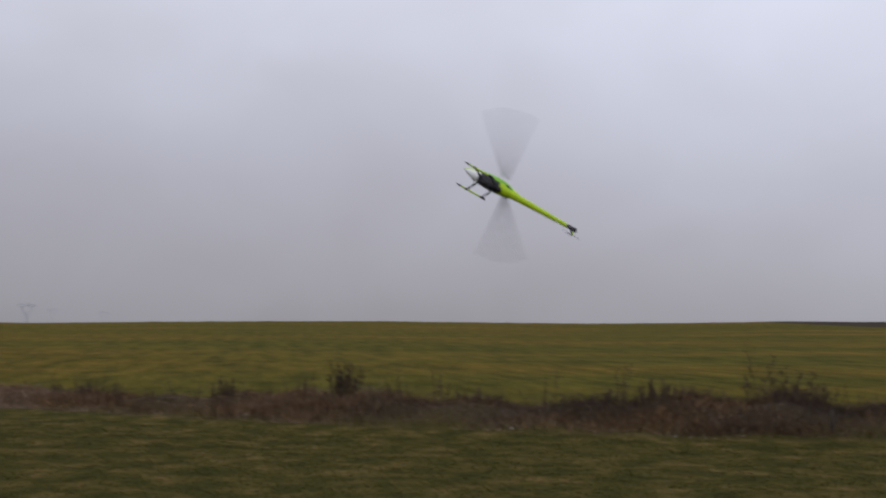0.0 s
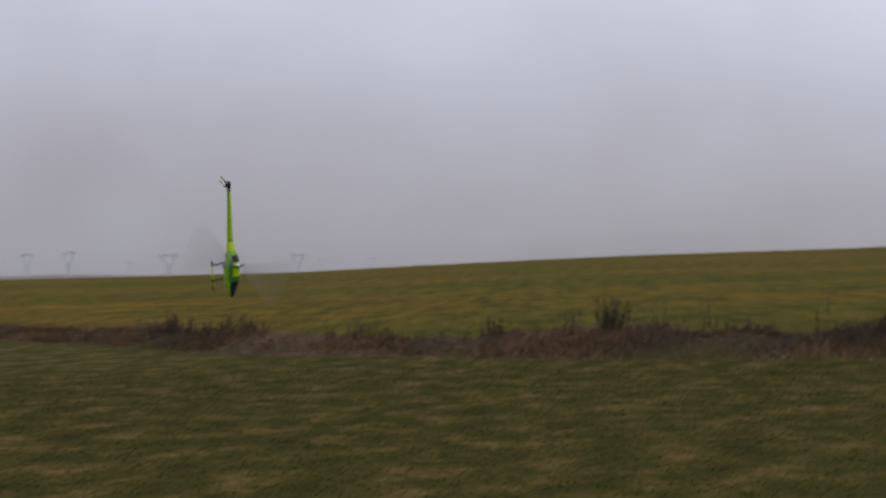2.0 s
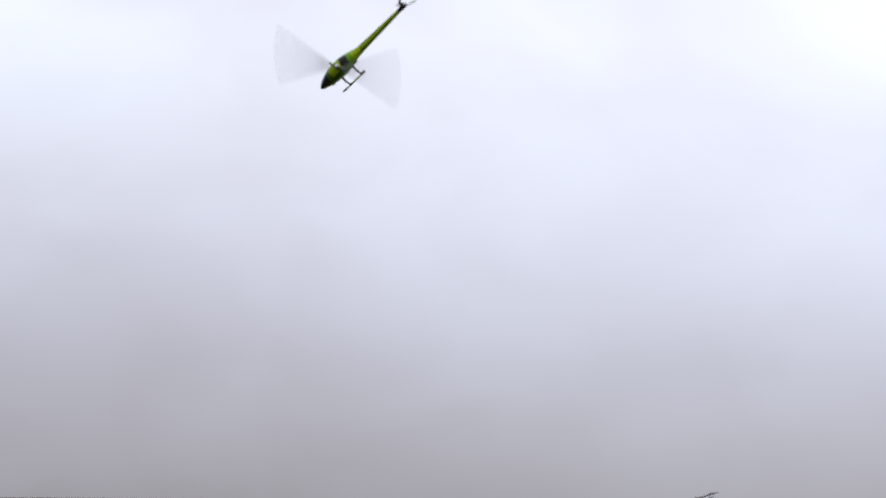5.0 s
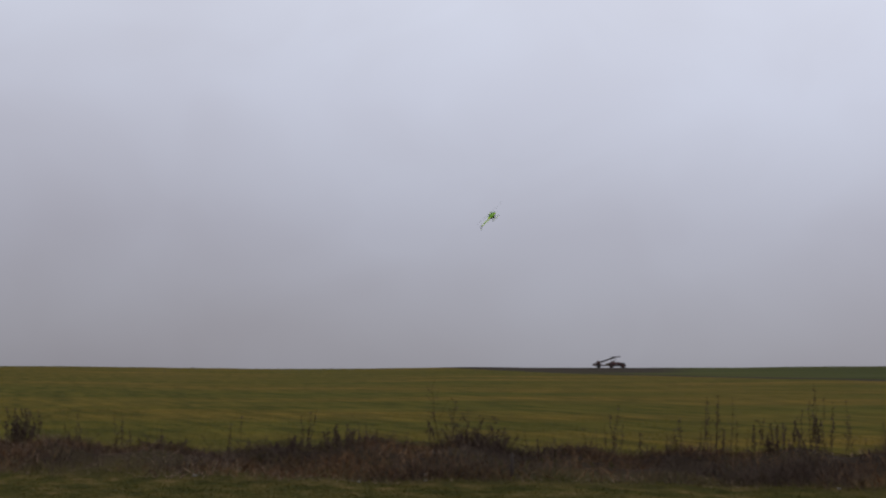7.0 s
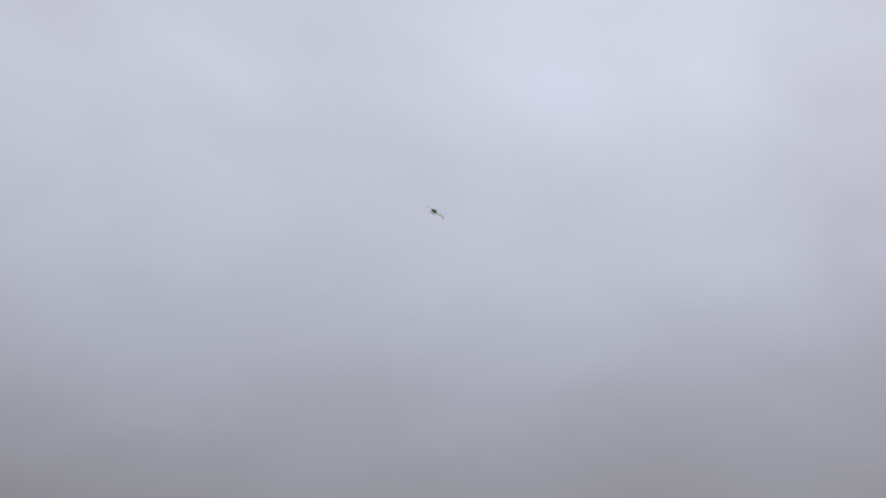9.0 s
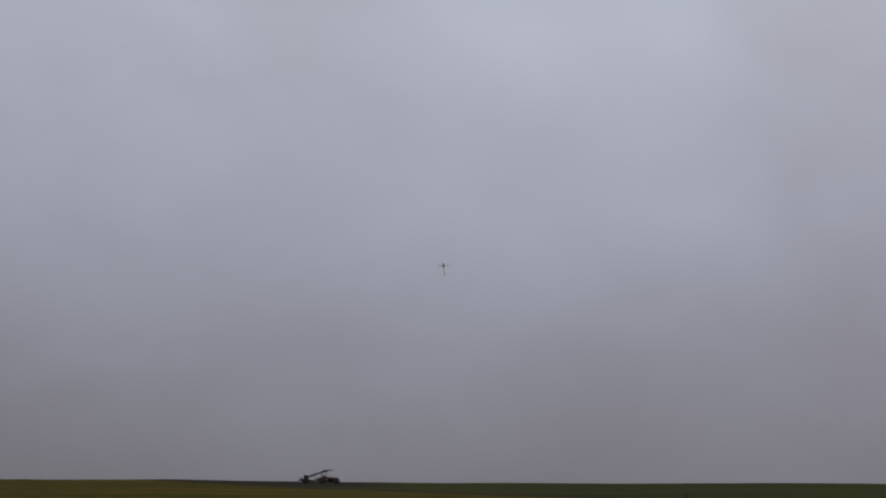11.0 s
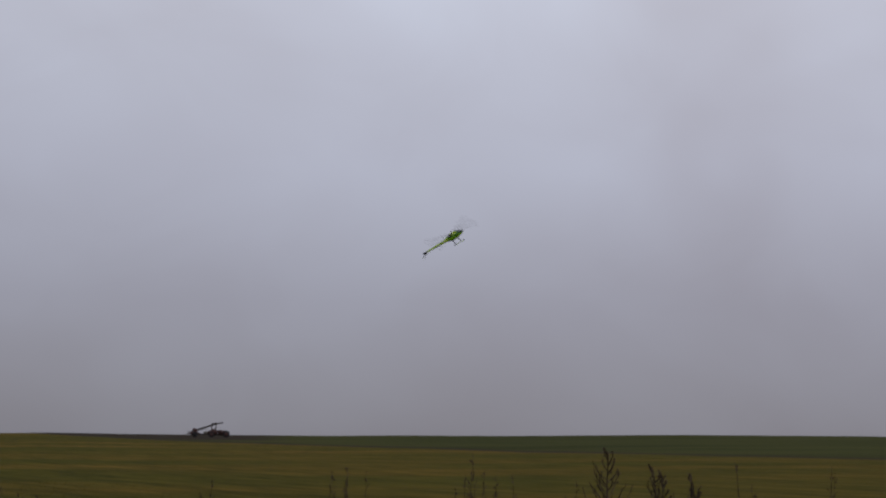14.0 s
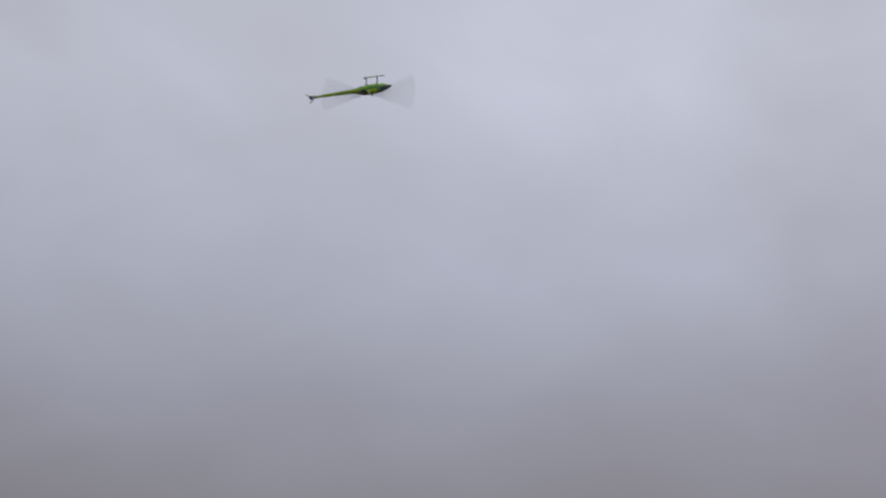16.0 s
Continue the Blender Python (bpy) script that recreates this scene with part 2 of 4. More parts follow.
def ground_z(x, y):
    """The height of the ground: flat lawn, a low bank under the strip, a field that climbs to a crest 520 m off, a far plain behind it."""
    x, y = np.asarray(x, float), np.asarray(y, float)
    r = np.hypot(x, y) + 1e-9
    a = np.degrees(np.arctan2(-x, y))
    d = (y - strip_y(x)) * 0.87
    crest = EYE + 520 * np.tan(np.radians(np.interp(a, RISE_A, RISE_E, left=0.92, right=0.2)))
    front = np.clip((95 - np.abs(a)) / 25, 0, 1)
    u = np.clip((r - 34) / (520 - 34), 0, 1)
    field = crest * (0.88 * u + 0.12 * u * u) * front
    beyond = np.clip((r - 520) / 500, 0, 1)
    field = field - 9.0 * beyond * beyond * (3 - 2 * beyond) * front
    far = np.clip((r - 1500) / 2500, 0, 1)
    far_rise = np.interp(a, (-20, 2, 8, 12, 15, 40), (0, 0, 8, 11, 19, 19)) + 9
    field = field + far * far_rise * front
    bank = np.interp(x, (-8, 0, 4, 8, 18), (0.16, 0.26, 0.33, 0.42, 0.44)) * np.exp(-((d - 2.2) / 1.7) ** 2)
    lumps = (0.07 * np.sin(x * 1.3 + 0.6 * y) + 0.06 * np.sin(x * 3.1 - y * 1.7) + 0.05 * np.sin(x * 5.3 + y * 3.9) * np.sin(x * 0.7)) * np.exp(-((d - 2.2) / 1.9) ** 2)
    roll = 0.03 * np.sin(x * 0.31 + 1.0) * np.sin(y * 0.23)
    return np.where(r < 600, field + bank + lumps + roll * np.clip(r / 8, 0, 1), field)


def mesh_of(name, verts, faces):
    me = bpy.data.meshes.new(name)
    me.from_pydata(verts, [], faces)
    me.update()
    return me


def build_land():
    angles = np.unique(np.concatenate([np.arange(-180, -60, 5), np.arange(-60, 40, 0.4), np.arange(40, 180, 5)]))
    radii = np.unique(np.concatenate([[0.6, 2, 4, 6, 8], np.arange(9, 60, 0.5), 60 * 1.03 ** np.arange(0, 73), np.linspace(505, 560, 12), np.geomspace(600, 4600, 26)]))
    A, R = np.meshgrid(np.radians(angles), radii)
    X, Y = -np.sin(A) * R, np.cos(A) * R
    Z = ground_z(X, Y)
    na, nr = len(angles), len(radii)
    verts = [(0, 0, 0)] + list(zip(X.ravel().tolist(), Y.ravel().tolist(), Z.ravel().tolist()))
    faces = [(0, 1 + (j + 1) % na, 1 + j) for j in range(na)]
    for i in range(nr - 1):
        for j in range(na):
            k = (j + 1) % na
            faces.append((1 + i * na + j, 1 + i * na + k, 1 + (i + 1) * na + k, 1 + (i + 1) * na + j))
    me = mesh_of("ground", verts, faces)
    # which cover lies where: lawn, bare soil, far plain
    d = (Y - strip_y(X)) * 0.87
    deg = np.degrees(A)
    lawn = np.clip(0.5 - d / 0.6, 0, 1) * (R < 200)
    soil = np.clip(1.7 - np.abs(d - 2.1) / 1.7, 0, 1) * np.interp(X, (2, 8), (0.8, 0.94)) * (R < 120)
    edge = np.interp(deg, (-60, -40, -34, -28.7, -23.5, -21.6, -19, -17.3), (118, 148, 170, 212, 272, 312, 400, 530))
    second = np.clip((R - edge) / 5, 0, 1) * (deg < -16.8)
    headland = second * np.clip((edge + np.interp(deg, (-40, -24), (13, 26)) - R) / 8, 0, 1)
    ploughed = second * np.clip((R - 300) / 40, 0, 1) * np.clip((deg + 26.5) / 1.5, 0, 1)
    soil = np.maximum(soil, np.maximum(headland, ploughed * 0.9))
    # the haze-pale cover sets in behind the crest
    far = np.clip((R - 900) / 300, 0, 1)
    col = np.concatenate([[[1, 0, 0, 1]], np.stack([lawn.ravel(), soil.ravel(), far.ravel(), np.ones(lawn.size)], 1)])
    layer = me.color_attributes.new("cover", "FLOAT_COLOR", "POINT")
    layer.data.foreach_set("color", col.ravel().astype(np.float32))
    other = np.concatenate([[[0, 0, 0, 1]], np.stack([second.ravel()] * 3 + [np.ones(lawn.size)], 1)])
    layer = me.color_attributes.new("second_crop", "FLOAT_COLOR", "POINT")
    layer.data.foreach_set("color", other.ravel().astype(np.float32))
    for p in me.polygons:
        p.use_smooth = True
    me.materials.append(LAND)
    return tagged(new("ground", me), "mown lawn, weedy strip and wide green winter field", "ground", kind="structure")


ground = build_land()
rng = np.random.default_rng(7)


def blades(name, xs, ys, heights, widths, lean, mat, bend=0.5, base=None):
    """Upright blades, each a narrow bent leaf of two quads' worth of triangles, as one mesh."""
    n = len(xs)
    z = ground_z(xs, ys) if base is None else base
    turn = rng.uniform(0, 2 * np.pi, n)
    tilt = rng.uniform(0, 2 * np.pi, n)
    amount = rng.uniform(0.1, 1.0, n) * lean
    dx, dy = np.cos(turn) * widths / 2, np.sin(turn) * widths / 2
    lx, ly = np.cos(tilt) * amount * heights, np.sin(tilt) * amount * heights
    P = np.empty((n, 5, 3))
    P[:, 0] = np.stack([xs - dx, ys - dy, z - 0.02], 1)
    P[:, 1] = np.stack([xs + dx, ys + dy, z - 0.02], 1)
    P[:, 2] = np.stack([xs + dx * 0.8 + lx * (1 - bend) * 0.5, ys + dy * 0.8 + ly * (1 - bend) * 0.5, z + heights * 0.55], 1)
    P[:, 3] = np.stack([xs - dx * 0.8 + lx * (1 - bend) * 0.5, ys - dy * 0.8 + ly * (1 - bend) * 0.5, z + heights * 0.55], 1)
    P[:, 4] = np.stack([xs + lx, ys + ly, z + heights], 1)
    k = np.arange(n)[:, None] * 5
    tris = np.concatenate([k + [0, 1, 2], k + [0, 2, 3], k + [3, 2, 4]]).reshape(-1, 3)
    me = bpy.data.meshes.new(name)
    me.vertices.add(n * 5)
    me.vertices.foreach_set("co", P.ravel().astype(np.float32))
    me.loops.add(len(tris) * 3)
    me.loops.foreach_set("vertex_index", tris.ravel().astype(np.int32))
    me.polygons.add(len(tris))
    me.polygons.foreach_set("loop_start", np.arange(0, len(tris) * 3, 3, dtype=np.int32))
    me.update(calc_edges=True)
    me.materials.append(mat)
    return new(name, me)


def scatter(n, x0, x1, d0, d1, power=1.0):
    """Random places along the strip's line: x between x0 and x1, d metres behind its near edge."""
    xs = rng.uniform(x0, x1, n)
    d = d0 + (d1 - d0) * rng.uniform(0, 1, n) ** power
    return xs, strip_y(xs) + d / 0.87


def clumpy(xs, ys, scale, keep):
    """Keep more of the places in some patches than in others."""
    v = np.array([noise.noise((x * scale, y * scale, 0.0)) for x, y in zip(xs, ys)])
    ok = v + rng.uniform(-0.35, 0.35, len(xs)) > keep
    return xs[ok], ys[ok]


def lawn_places(n):
    r = np.sqrt(rng.uniform(9.0 ** 2, 34.0 ** 2, n)) * rng.uniform(0.75, 1.0, n)
    a = np.radians(rng.uniform(-34, 24, n))
    xs, ys = -np.sin(a) * r, np.cos(a) * r
    ok = ys < strip_y(xs) + 0.2
    return xs[ok], ys[ok]


xs, ys = lawn_places(170000)
tagged(blades("lawn_grass", xs, ys, rng.uniform(0.008, 0.024, len(xs)), rng.uniform(0.007, 0.015, len(xs)), 3.6, LAWN_BLADE),
       "short mown winter grass with straw-coloured tufts", "grass", kind="stuff")
xs, ys = scatter(45000, -34, 26, 2.8, 40.0, 1.7)
tagged(blades("crop_rows", xs, ys, rng.uniform(0.012, 0.03, len(xs)), rng.uniform(0.012, 0.024, len(xs)), 3.0, CROP_BLADE),
       "young green winter crop in drilled rows", "crop", kind="stuff")
xs, ys = scatter(230000, -36, 24, -0.35, STRIP_W)
xs, ys = clumpy(xs, ys, 0.8, -0.22)
sparse = rng.uniform(0, 1, len(xs)) < np.interp(xs, (-9, -7, -5.6, -3, 0, 3, 7, 10), (0.35, 0.4, 1.0, 1.0, 0.75, 0.48, 0.36, 0.20))
xs, ys = xs[sparse], ys[sparse]
patchy = np.array([noise.noise((x * 0.35, y * 0.35, 4.0)) for x, y in zip(xs, ys)])
tall = np.clip(0.6 + 1.4 * patchy, 0.25, 1.5)
tagged(blades("dead_grass", xs, ys, (0.03 + 0.19 * rng.uniform(0, 1, len(xs)) ** 2.5) * tall, rng.uniform(0.004, 0.009, len(xs)), 3.0, DEAD_BLADE, 0.1),
       "matted pale brown dead grass along the field margin", "dead grass", kind="stuff")
xs, ys = scatter(95000, -17, 24, 0.0, STRIP_W - 0.4)
xs, ys = clumpy(xs, ys, 0.45, 0.02)
fewer = rng.uniform(0, 1, len(xs)) < np.interp(xs, (6, 11), (1.0, 0.65))
xs, ys = xs[fewer], ys[fewer]
tagged(blades("rusty_bracken", xs, ys, rng.uniform(0.03, 0.20, len(xs)), rng.uniform(0.006, 0.014, len(xs)), 2.4, RUST_BLADE, 0.15),
       "rust-brown withered undergrowth in the field margin", "undergrowth", kind="stuff")
xs, ys = scatter(240000, -30, 24, -0.1, STRIP_W)
xs, ys = clumpy(xs, ys, 0.6, -0.04)
more = rng.uniform(0, 1, len(xs)) < np.interp(xs, (-9, -6.5, -5.5, -3, -1, 3, 6, 10), (0.55, 0.55, 0.10, 0.08, 0.30, 0.38, 0.6, 1.0))
xs, ys = xs[more], ys[more]
mound = np.array([noise.noise((x * 0.6, y * 0.6, 9.0)) for x, y in zip(xs, ys)])
rise = np.clip(0.75 + 1.8 * mound, 0.2, 1.5) * np.interp(xs, (0, 8), (0.8, 1.0))
tagged(blades("dark_brush", xs, ys, rng.uniform(0.03, 0.27, len(xs)) * rise, rng.uniform(0.003, 0.008, len(xs)), 2.0, STALK, 0.1),
       "dark purplish-brown twiggy brush in the field margin", "brush", kind="stuff")
xs, ys = scatter(9000, -20, 14, -0.2, 2.2)
xs, ys = clumpy(xs, ys, 0.9, 0.08)
tagged(blades("margin_grass", xs, ys, rng.uniform(0.04, 0.13, len(xs)), rng.uniform(0.006, 0.012, len(xs)), 1.4, LAWN_BLADE, 0.2),
       "tufts of dull green grass among the dead growth", "grass", kind="stuff")
# rough grass along the crest of the field
bearing = np.radians(rng.uniform(-14, 3.5, 2600))
bumps = np.array([noise.noise((a * 90, 2.0, 0.0)) + 0.6 * noise.noise((a * 400, 5.0, 0.0)) for a in bearing])
bearing, bumps = bearing[bumps > 0.05], bumps[bumps > 0.05]
far_off = rng.uniform(508, 519, len(bearing))
tagged(blades("crest_grass", -np.sin(bearing) * far_off, np.cos(bearing) * far_off, 0.40 * bumps * rng.uniform(0.4, 1.0, len(bearing)), rng.uniform(0.2, 0.5, len(bearing)), 0.5, CROP_BLADE, 0.3),
       "rough tussocks along the crest of the field", "grass", kind="stuff")

# ---- building helpers ----
def part(name, bm, mat, parent, label="", smooth=True):
    me = bpy.data.meshes.new(name)
    bm.normal_update()
    bm.to_mesh(me)
    bm.free()
    for m in mat if isinstance(mat, (list, tuple)) else (mat,):
        me.materials.append(m)
    if smooth:
        for p in me.polygons:
            p.use_smooth = True
    ob = new(name, me)
    ob.parent = parent
    return tagged(ob, label)


def box(bm, sx, sy, sz, m=Matrix(), bevel=0.0):
    made = bmesh.ops.create_cube(bm, size=1, matrix=m @ Matrix.Diagonal((sx, sy, sz, 1)))["verts"]
    if bevel:
        edges = list({e for v in made for e in v.link_edges})
        bmesh.ops.bevel(bm, geom=edges, offset=bevel, segments=2, affect="EDGES")


def rod(bm, a, b, r, r2=None, sides=8):
    a, b = Vector(a), Vector(b)
    m = Matrix.Translation((a + b) / 2) @ (b - a).to_track_quat("Z", "Y").to_matrix().to_4x4()
    bmesh.ops.create_cone(bm, cap_ends=True, segments=sides, radius1=r, radius2=r if r2 is None else r2, depth=(b - a).length, matrix=m)


def drum(bm, centre, r, width, axis="Y", sides=20, r2=None):
    m = Matrix.Translation(centre) @ (pose(0, 0, 0, 90) if axis == "Y" else pose(0, 0, 0, 0, 90) if axis == "X" else Matrix())
    bmesh.ops.create_cone(bm, cap_ends=True, segments=sides, radius1=r, radius2=r if r2 is None else r2, depth=width, matrix=m)


def loft(bm, stations, sides=20, power=2.4, mat_of=None):
    """A skin over rounded sections: rows of x, bottom, top, half width."""
    rings = []
    for x, lo, hi, hw in stations:
        ring = []
        for k in range(sides):
            t = 2 * math.pi * k / sides
            c, s = math.cos(t), math.sin(t)
            ring.append(bm.verts.new((x, hw * math.copysign(abs(c) ** (2 / power), c), (lo + hi) / 2 + (hi - lo) / 2 * math.copysign(abs(s) ** (2 / power), s))))
        rings.append(ring)
    for a, b in zip(rings[:-1], rings[1:]):
        for k in range(sides):
            f = bm.faces.new((a[k], a[(k + 1) % sides], b[(k + 1) % sides], b[k]))
            if mat_of:
                f.material_index = mat_of(f.calc_center_median())
    bm.faces.new(list(reversed(rings[0])))
    bm.faces.new(rings[-1])
    bmesh.ops.recalc_face_normals(bm, faces=bm.faces)


# ---- the model helicopter ----
BODY = [(0.487, -0.012, 0.000, 0.005), (0.470, -0.026, 0.018, 0.015), (0.430, -0.045, 0.046, 0.031), (0.380, -0.062, 0.072, 0.045), (0.330, -0.076, 0.093, 0.057), (0.280, -0.086, 0.110, 0.066),
        (0.230, -0.089, 0.122, 0.072), (0.180, -0.087, 0.130, 0.076), (0.120, -0.080, 0.134, 0.077), (0.060, -0.068, 0.130, 0.076), (0.000, -0.057, 0.116, 0.070), (-0.040, -0.049, 0.100, 0.062),
        (-0.080, -0.043, 0.080, 0.053), (-0.120, -0.039, 0.060, 0.045), (-0.160, -0.036, 0.044, 0.040), (-0.200, -0.034, 0.034, 0.036)]
MAST_X, HEAD_Z = 0.065, 0.150


def build_helicopter():
    heli = tagged(new("model_helicopter"), "lime-green radio-controlled model helicopter with dark canopy, in flight", "model helicopter")
    bm = bmesh.new()

    def paint(c):
        """0 lime, 1 smoked screen, 2 white, 3 dark green, 4 yellow-green, 5 black for the open underside and the shaded
        opening behind the mast
        """
        screen = 0.004 + 0.34 * max(0, 0.46 - c.x)
        if c.x > 0.24 + 0.5 * abs(c.y) and c.z > screen:
            return 1
        if 0.03 < c.x < 0.27 and c.z < -0.034:
            return 5
        if c.x > 0.26 and c.z < -0.030 - 0.10 * (0.40 - c.x):
            return 2
        # shade of the opening behind the mast, painted black on the closed skin
        if -0.055 < c.x < 0.015 and c.z > 0.078 and abs(c.y) < 0.05:
            return 5
        if c.x < -0.10 or (c.z < -0.02 and c.x < 0.03):
            return 4
        if c.x > 0.16 and -0.03 < c.z < 0.012 - 0.06 * (0.45 - c.x):
            return 4
        if 0.03 < c.x < 0.20 and c.z > 0.078 and abs(c.y) < 0.05:
            return 4
        if c.z > 0.045 + 0.18 * abs(c.x - 0.20) and c.x > -0.06:
            return 3
        return 0
    fine = []
    for a, b in zip(BODY[:-1], BODY[1:]):
        for k in range(6):
            fine.append(tuple(p + (q - p) * k / 6 for p, q in zip(a, b)))
    loft(bm, fine + [BODY[-1]], 48, 2.2, paint)
    part("canopy", bm, [LIME, SMOKED, WHITE, TEAL, YELLOW_GREEN, BLACK], heli, "lime canopy with dark windscreen and white chin")
    for side in (1, -1):
        bm = bmesh.new()
        box(bm, 0.048, 0.010, 0.022, pose(0.345, side * 0.0505, -0.024, 0, -12, side * -14), 0.004)
        part("vent_slot", bm, BLACK, heli, "dark cooling slot in the nose")
    # tail boom, a tapering tube with a dark stripe along its back
    bm = bmesh.new()
    boom = [(-0.19 - 0.66 * k / 12, -0.034 + 0.014 * k / 12, 0.034 - 0.014 * k / 12, 0.036 - 0.018 * k / 12) for k in range(13)]
    loft(bm, boom, 32, 2.2, lambda c: 2 if c.x < -0.82 else 1 if 0.60 < c.z / (0.034 + (c.x + 0.19) * 0.021) < 0.86 else 0)
    part("tail_boom", bm, [YELLOW_GREEN, TEAL, BLACK], heli, "yellow-green tapering tail boom")
    # black chassis below the canopy between the legs
    bm = bmesh.new()
    box(bm, 0.20, 0.064, 0.046, pose(0.155, 0, -0.076), 0.008)
    box(bm, 0.08, 0.05, 0.035, pose(0.03, 0, -0.062), 0.010)
    box(bm, 0.05, 0.074, 0.016, pose(0.11, 0, -0.098), 0.004)
    part("chassis", bm, BLACK, heli, "black chassis with battery tray")
    # small black blocks give the shade of openings low in the tail cone
    for side in (1, -1):
        bm = bmesh.new()
        box(bm, 0.050, 0.010, 0.026, pose(-0.045, side * 0.0585, -0.004, side * -6, 3, side * 9), 0.005)
        opening = part("opening_shade", bm, BLACK, heli, "black block for the shade of an opening in the tail cone")
        bm = bmesh.new()
        rod(bm, (-0.062, side * 0.058, -0.006), (-0.062, side * 0.066, -0.006), 0.008)
        part("servo_arm", bm, ALLOY, opening)
    # skids
    for side in (1, -1):
        y = side * 0.12
        bm = bmesh.new()
        rod(bm, (0.075, y, -0.19), (0.365, y, -0.19), 0.0085, sides=10)
        skid = part("skid", bm, YELLOW_GREEN, heli, "yellow-green skid tube")
        bm = bmesh.new()
        rod(bm, (0.360, y, -0.19), (0.390, y, -0.188), 0.0095, sides=10)
        rod(bm, (0.390, y, -0.188), (0.418, y, -0.178), 0.0095, 0.005, sides=10)
        part("skid_tip", bm, BLACK, skid, "black skid tip")
        for x in (0.29, 0.105):
            bm = bmesh.new()
            rod(bm, (x - 0.035, side * 0.03, -0.085), (x - 0.012, side * 0.085, -0.13), 0.010, sides=8)
            rod(bm, (x - 0.012, side * 0.085, -0.13), (x, y, -0.185), 0.009, sides=8)
            part("strut", bm, BLACK, skid, "black skid strut")
        for x in (0.062, 0.276, 0.091):
            bm = bmesh.new()
            rod(bm, (x, y, -0.19), (x + 0.028, y, -0.19), 0.0115, sides=10)
            part("end_cap" if x < 0.07 else "clamp", bm, BLACK, skid)
    # mast, head and blades
    bm = bmesh.new()
    rod(bm, (0, 0, 0.09), (0, 0, HEAD_Z + 0.008), 0.007)
    drum(bm, (0, 0, HEAD_Z - 0.018), 0.026, 0.010, "Z")
    drum(bm, (0, 0, HEAD_Z), 0.015, 0.016, "Z")
    for s in (1, -1):
        rod(bm, (s * 0.022, 0.01, HEAD_Z - 0.03), (s * 0.024, 0.02, HEAD_Z - 0.004), 0.004)
    bmesh.ops.translate(bm, vec=(MAST_X, 0, 0), verts=bm.verts)
    part("mast", bm, ALLOY, heli, "bare metal mast and swashplate")
    blade_pair = []
    rotor = new("main_rotor")
    rotor.parent = heli
    bm = bmesh.new()
    box(bm, 0.11, 0.018, 0.012, pose(0, 0, HEAD_Z), 0.004)
    for s in (1, -1):
        box(bm, 0.036, 0.024, 0.014, pose(s * 0.070, 0, HEAD_Z), 0.005)
    part("rotor_head", bm, DARK_STEEL, rotor, "dark metal rotor head with blade grips")
    for s in (1, -1):
        bm = bmesh.new()
        loft(bm, [(0.08, -0.005, 0.005, 0.014), (0.17, -0.004, 0.004, 0.027), (0.40, -0.0035, 0.0035, 0.027), (0.77, -0.003, 0.003, 0.027), (0.79, -0.002, 0.002, 0.020)], 12, 2.0)
        bmesh.ops.transform(bm, matrix=pose(0, 0, HEAD_Z, 0, 0, 0 if s > 0 else 180), verts=bm.verts)
        blade_pair.append(part("rotor_blade", bm, DARK_BLADE, rotor, "slim grey carbon rotor blade"))
    # tail gear, fin and tail rotor
    bm = bmesh.new()
    box(bm, 0.075, 0.038, 0.048, pose(-0.865, 0, 0), 0.008)
    rod(bm, (-0.865, 0, 0), (-0.865, -0.06, 0), 0.008)
    drum(bm, (-0.865, -0.03, 0), 0.020, 0.010, "Y")
    part("tail_gear_box", bm, BLACK, heli, "black tail gear case")
    bm = bmesh.new()
    rod(bm, (-0.875, 0, -0.015), (-0.915, 0, -0.10), 0.006, 0.005)
    rod(bm, (-0.845, 0, -0.015), (-0.915, 0, -0.10), 0.005, 0.004)
    fin = part("tail_fin", bm, BLACK, heli, "black forked tail fin")
    bm = bmesh.new()
    box(bm, 0.024, 0.006, 0.05, pose(-0.926, 0, -0.122, 0, 24), 0.002)
    part("fin_tip", bm, YELLOW_GREEN, fin, "yellow fin tip")
    tail = new("tail_rotor")
    tail.parent = heli
    tail.location = (-0.865, -0.06, 0)
    bm = bmesh.new()
    drum(bm, (0, 0, 0), 0.014, 0.016, "Y")
    part("rotor_hub", bm, ALLOY, tail)
    for s in (1, -1):
        bm = bmesh.new()
        box(bm, 0.085, 0.004, 0.020, pose(s * 0.057, 0, 0), 0.0015)
        part("tail_blade", bm, CARBON, tail)
    return heli, rotor, tail, blade_pair


helicopter, main_rotor, tail_rotor, rotor_blades = build_helicopter()


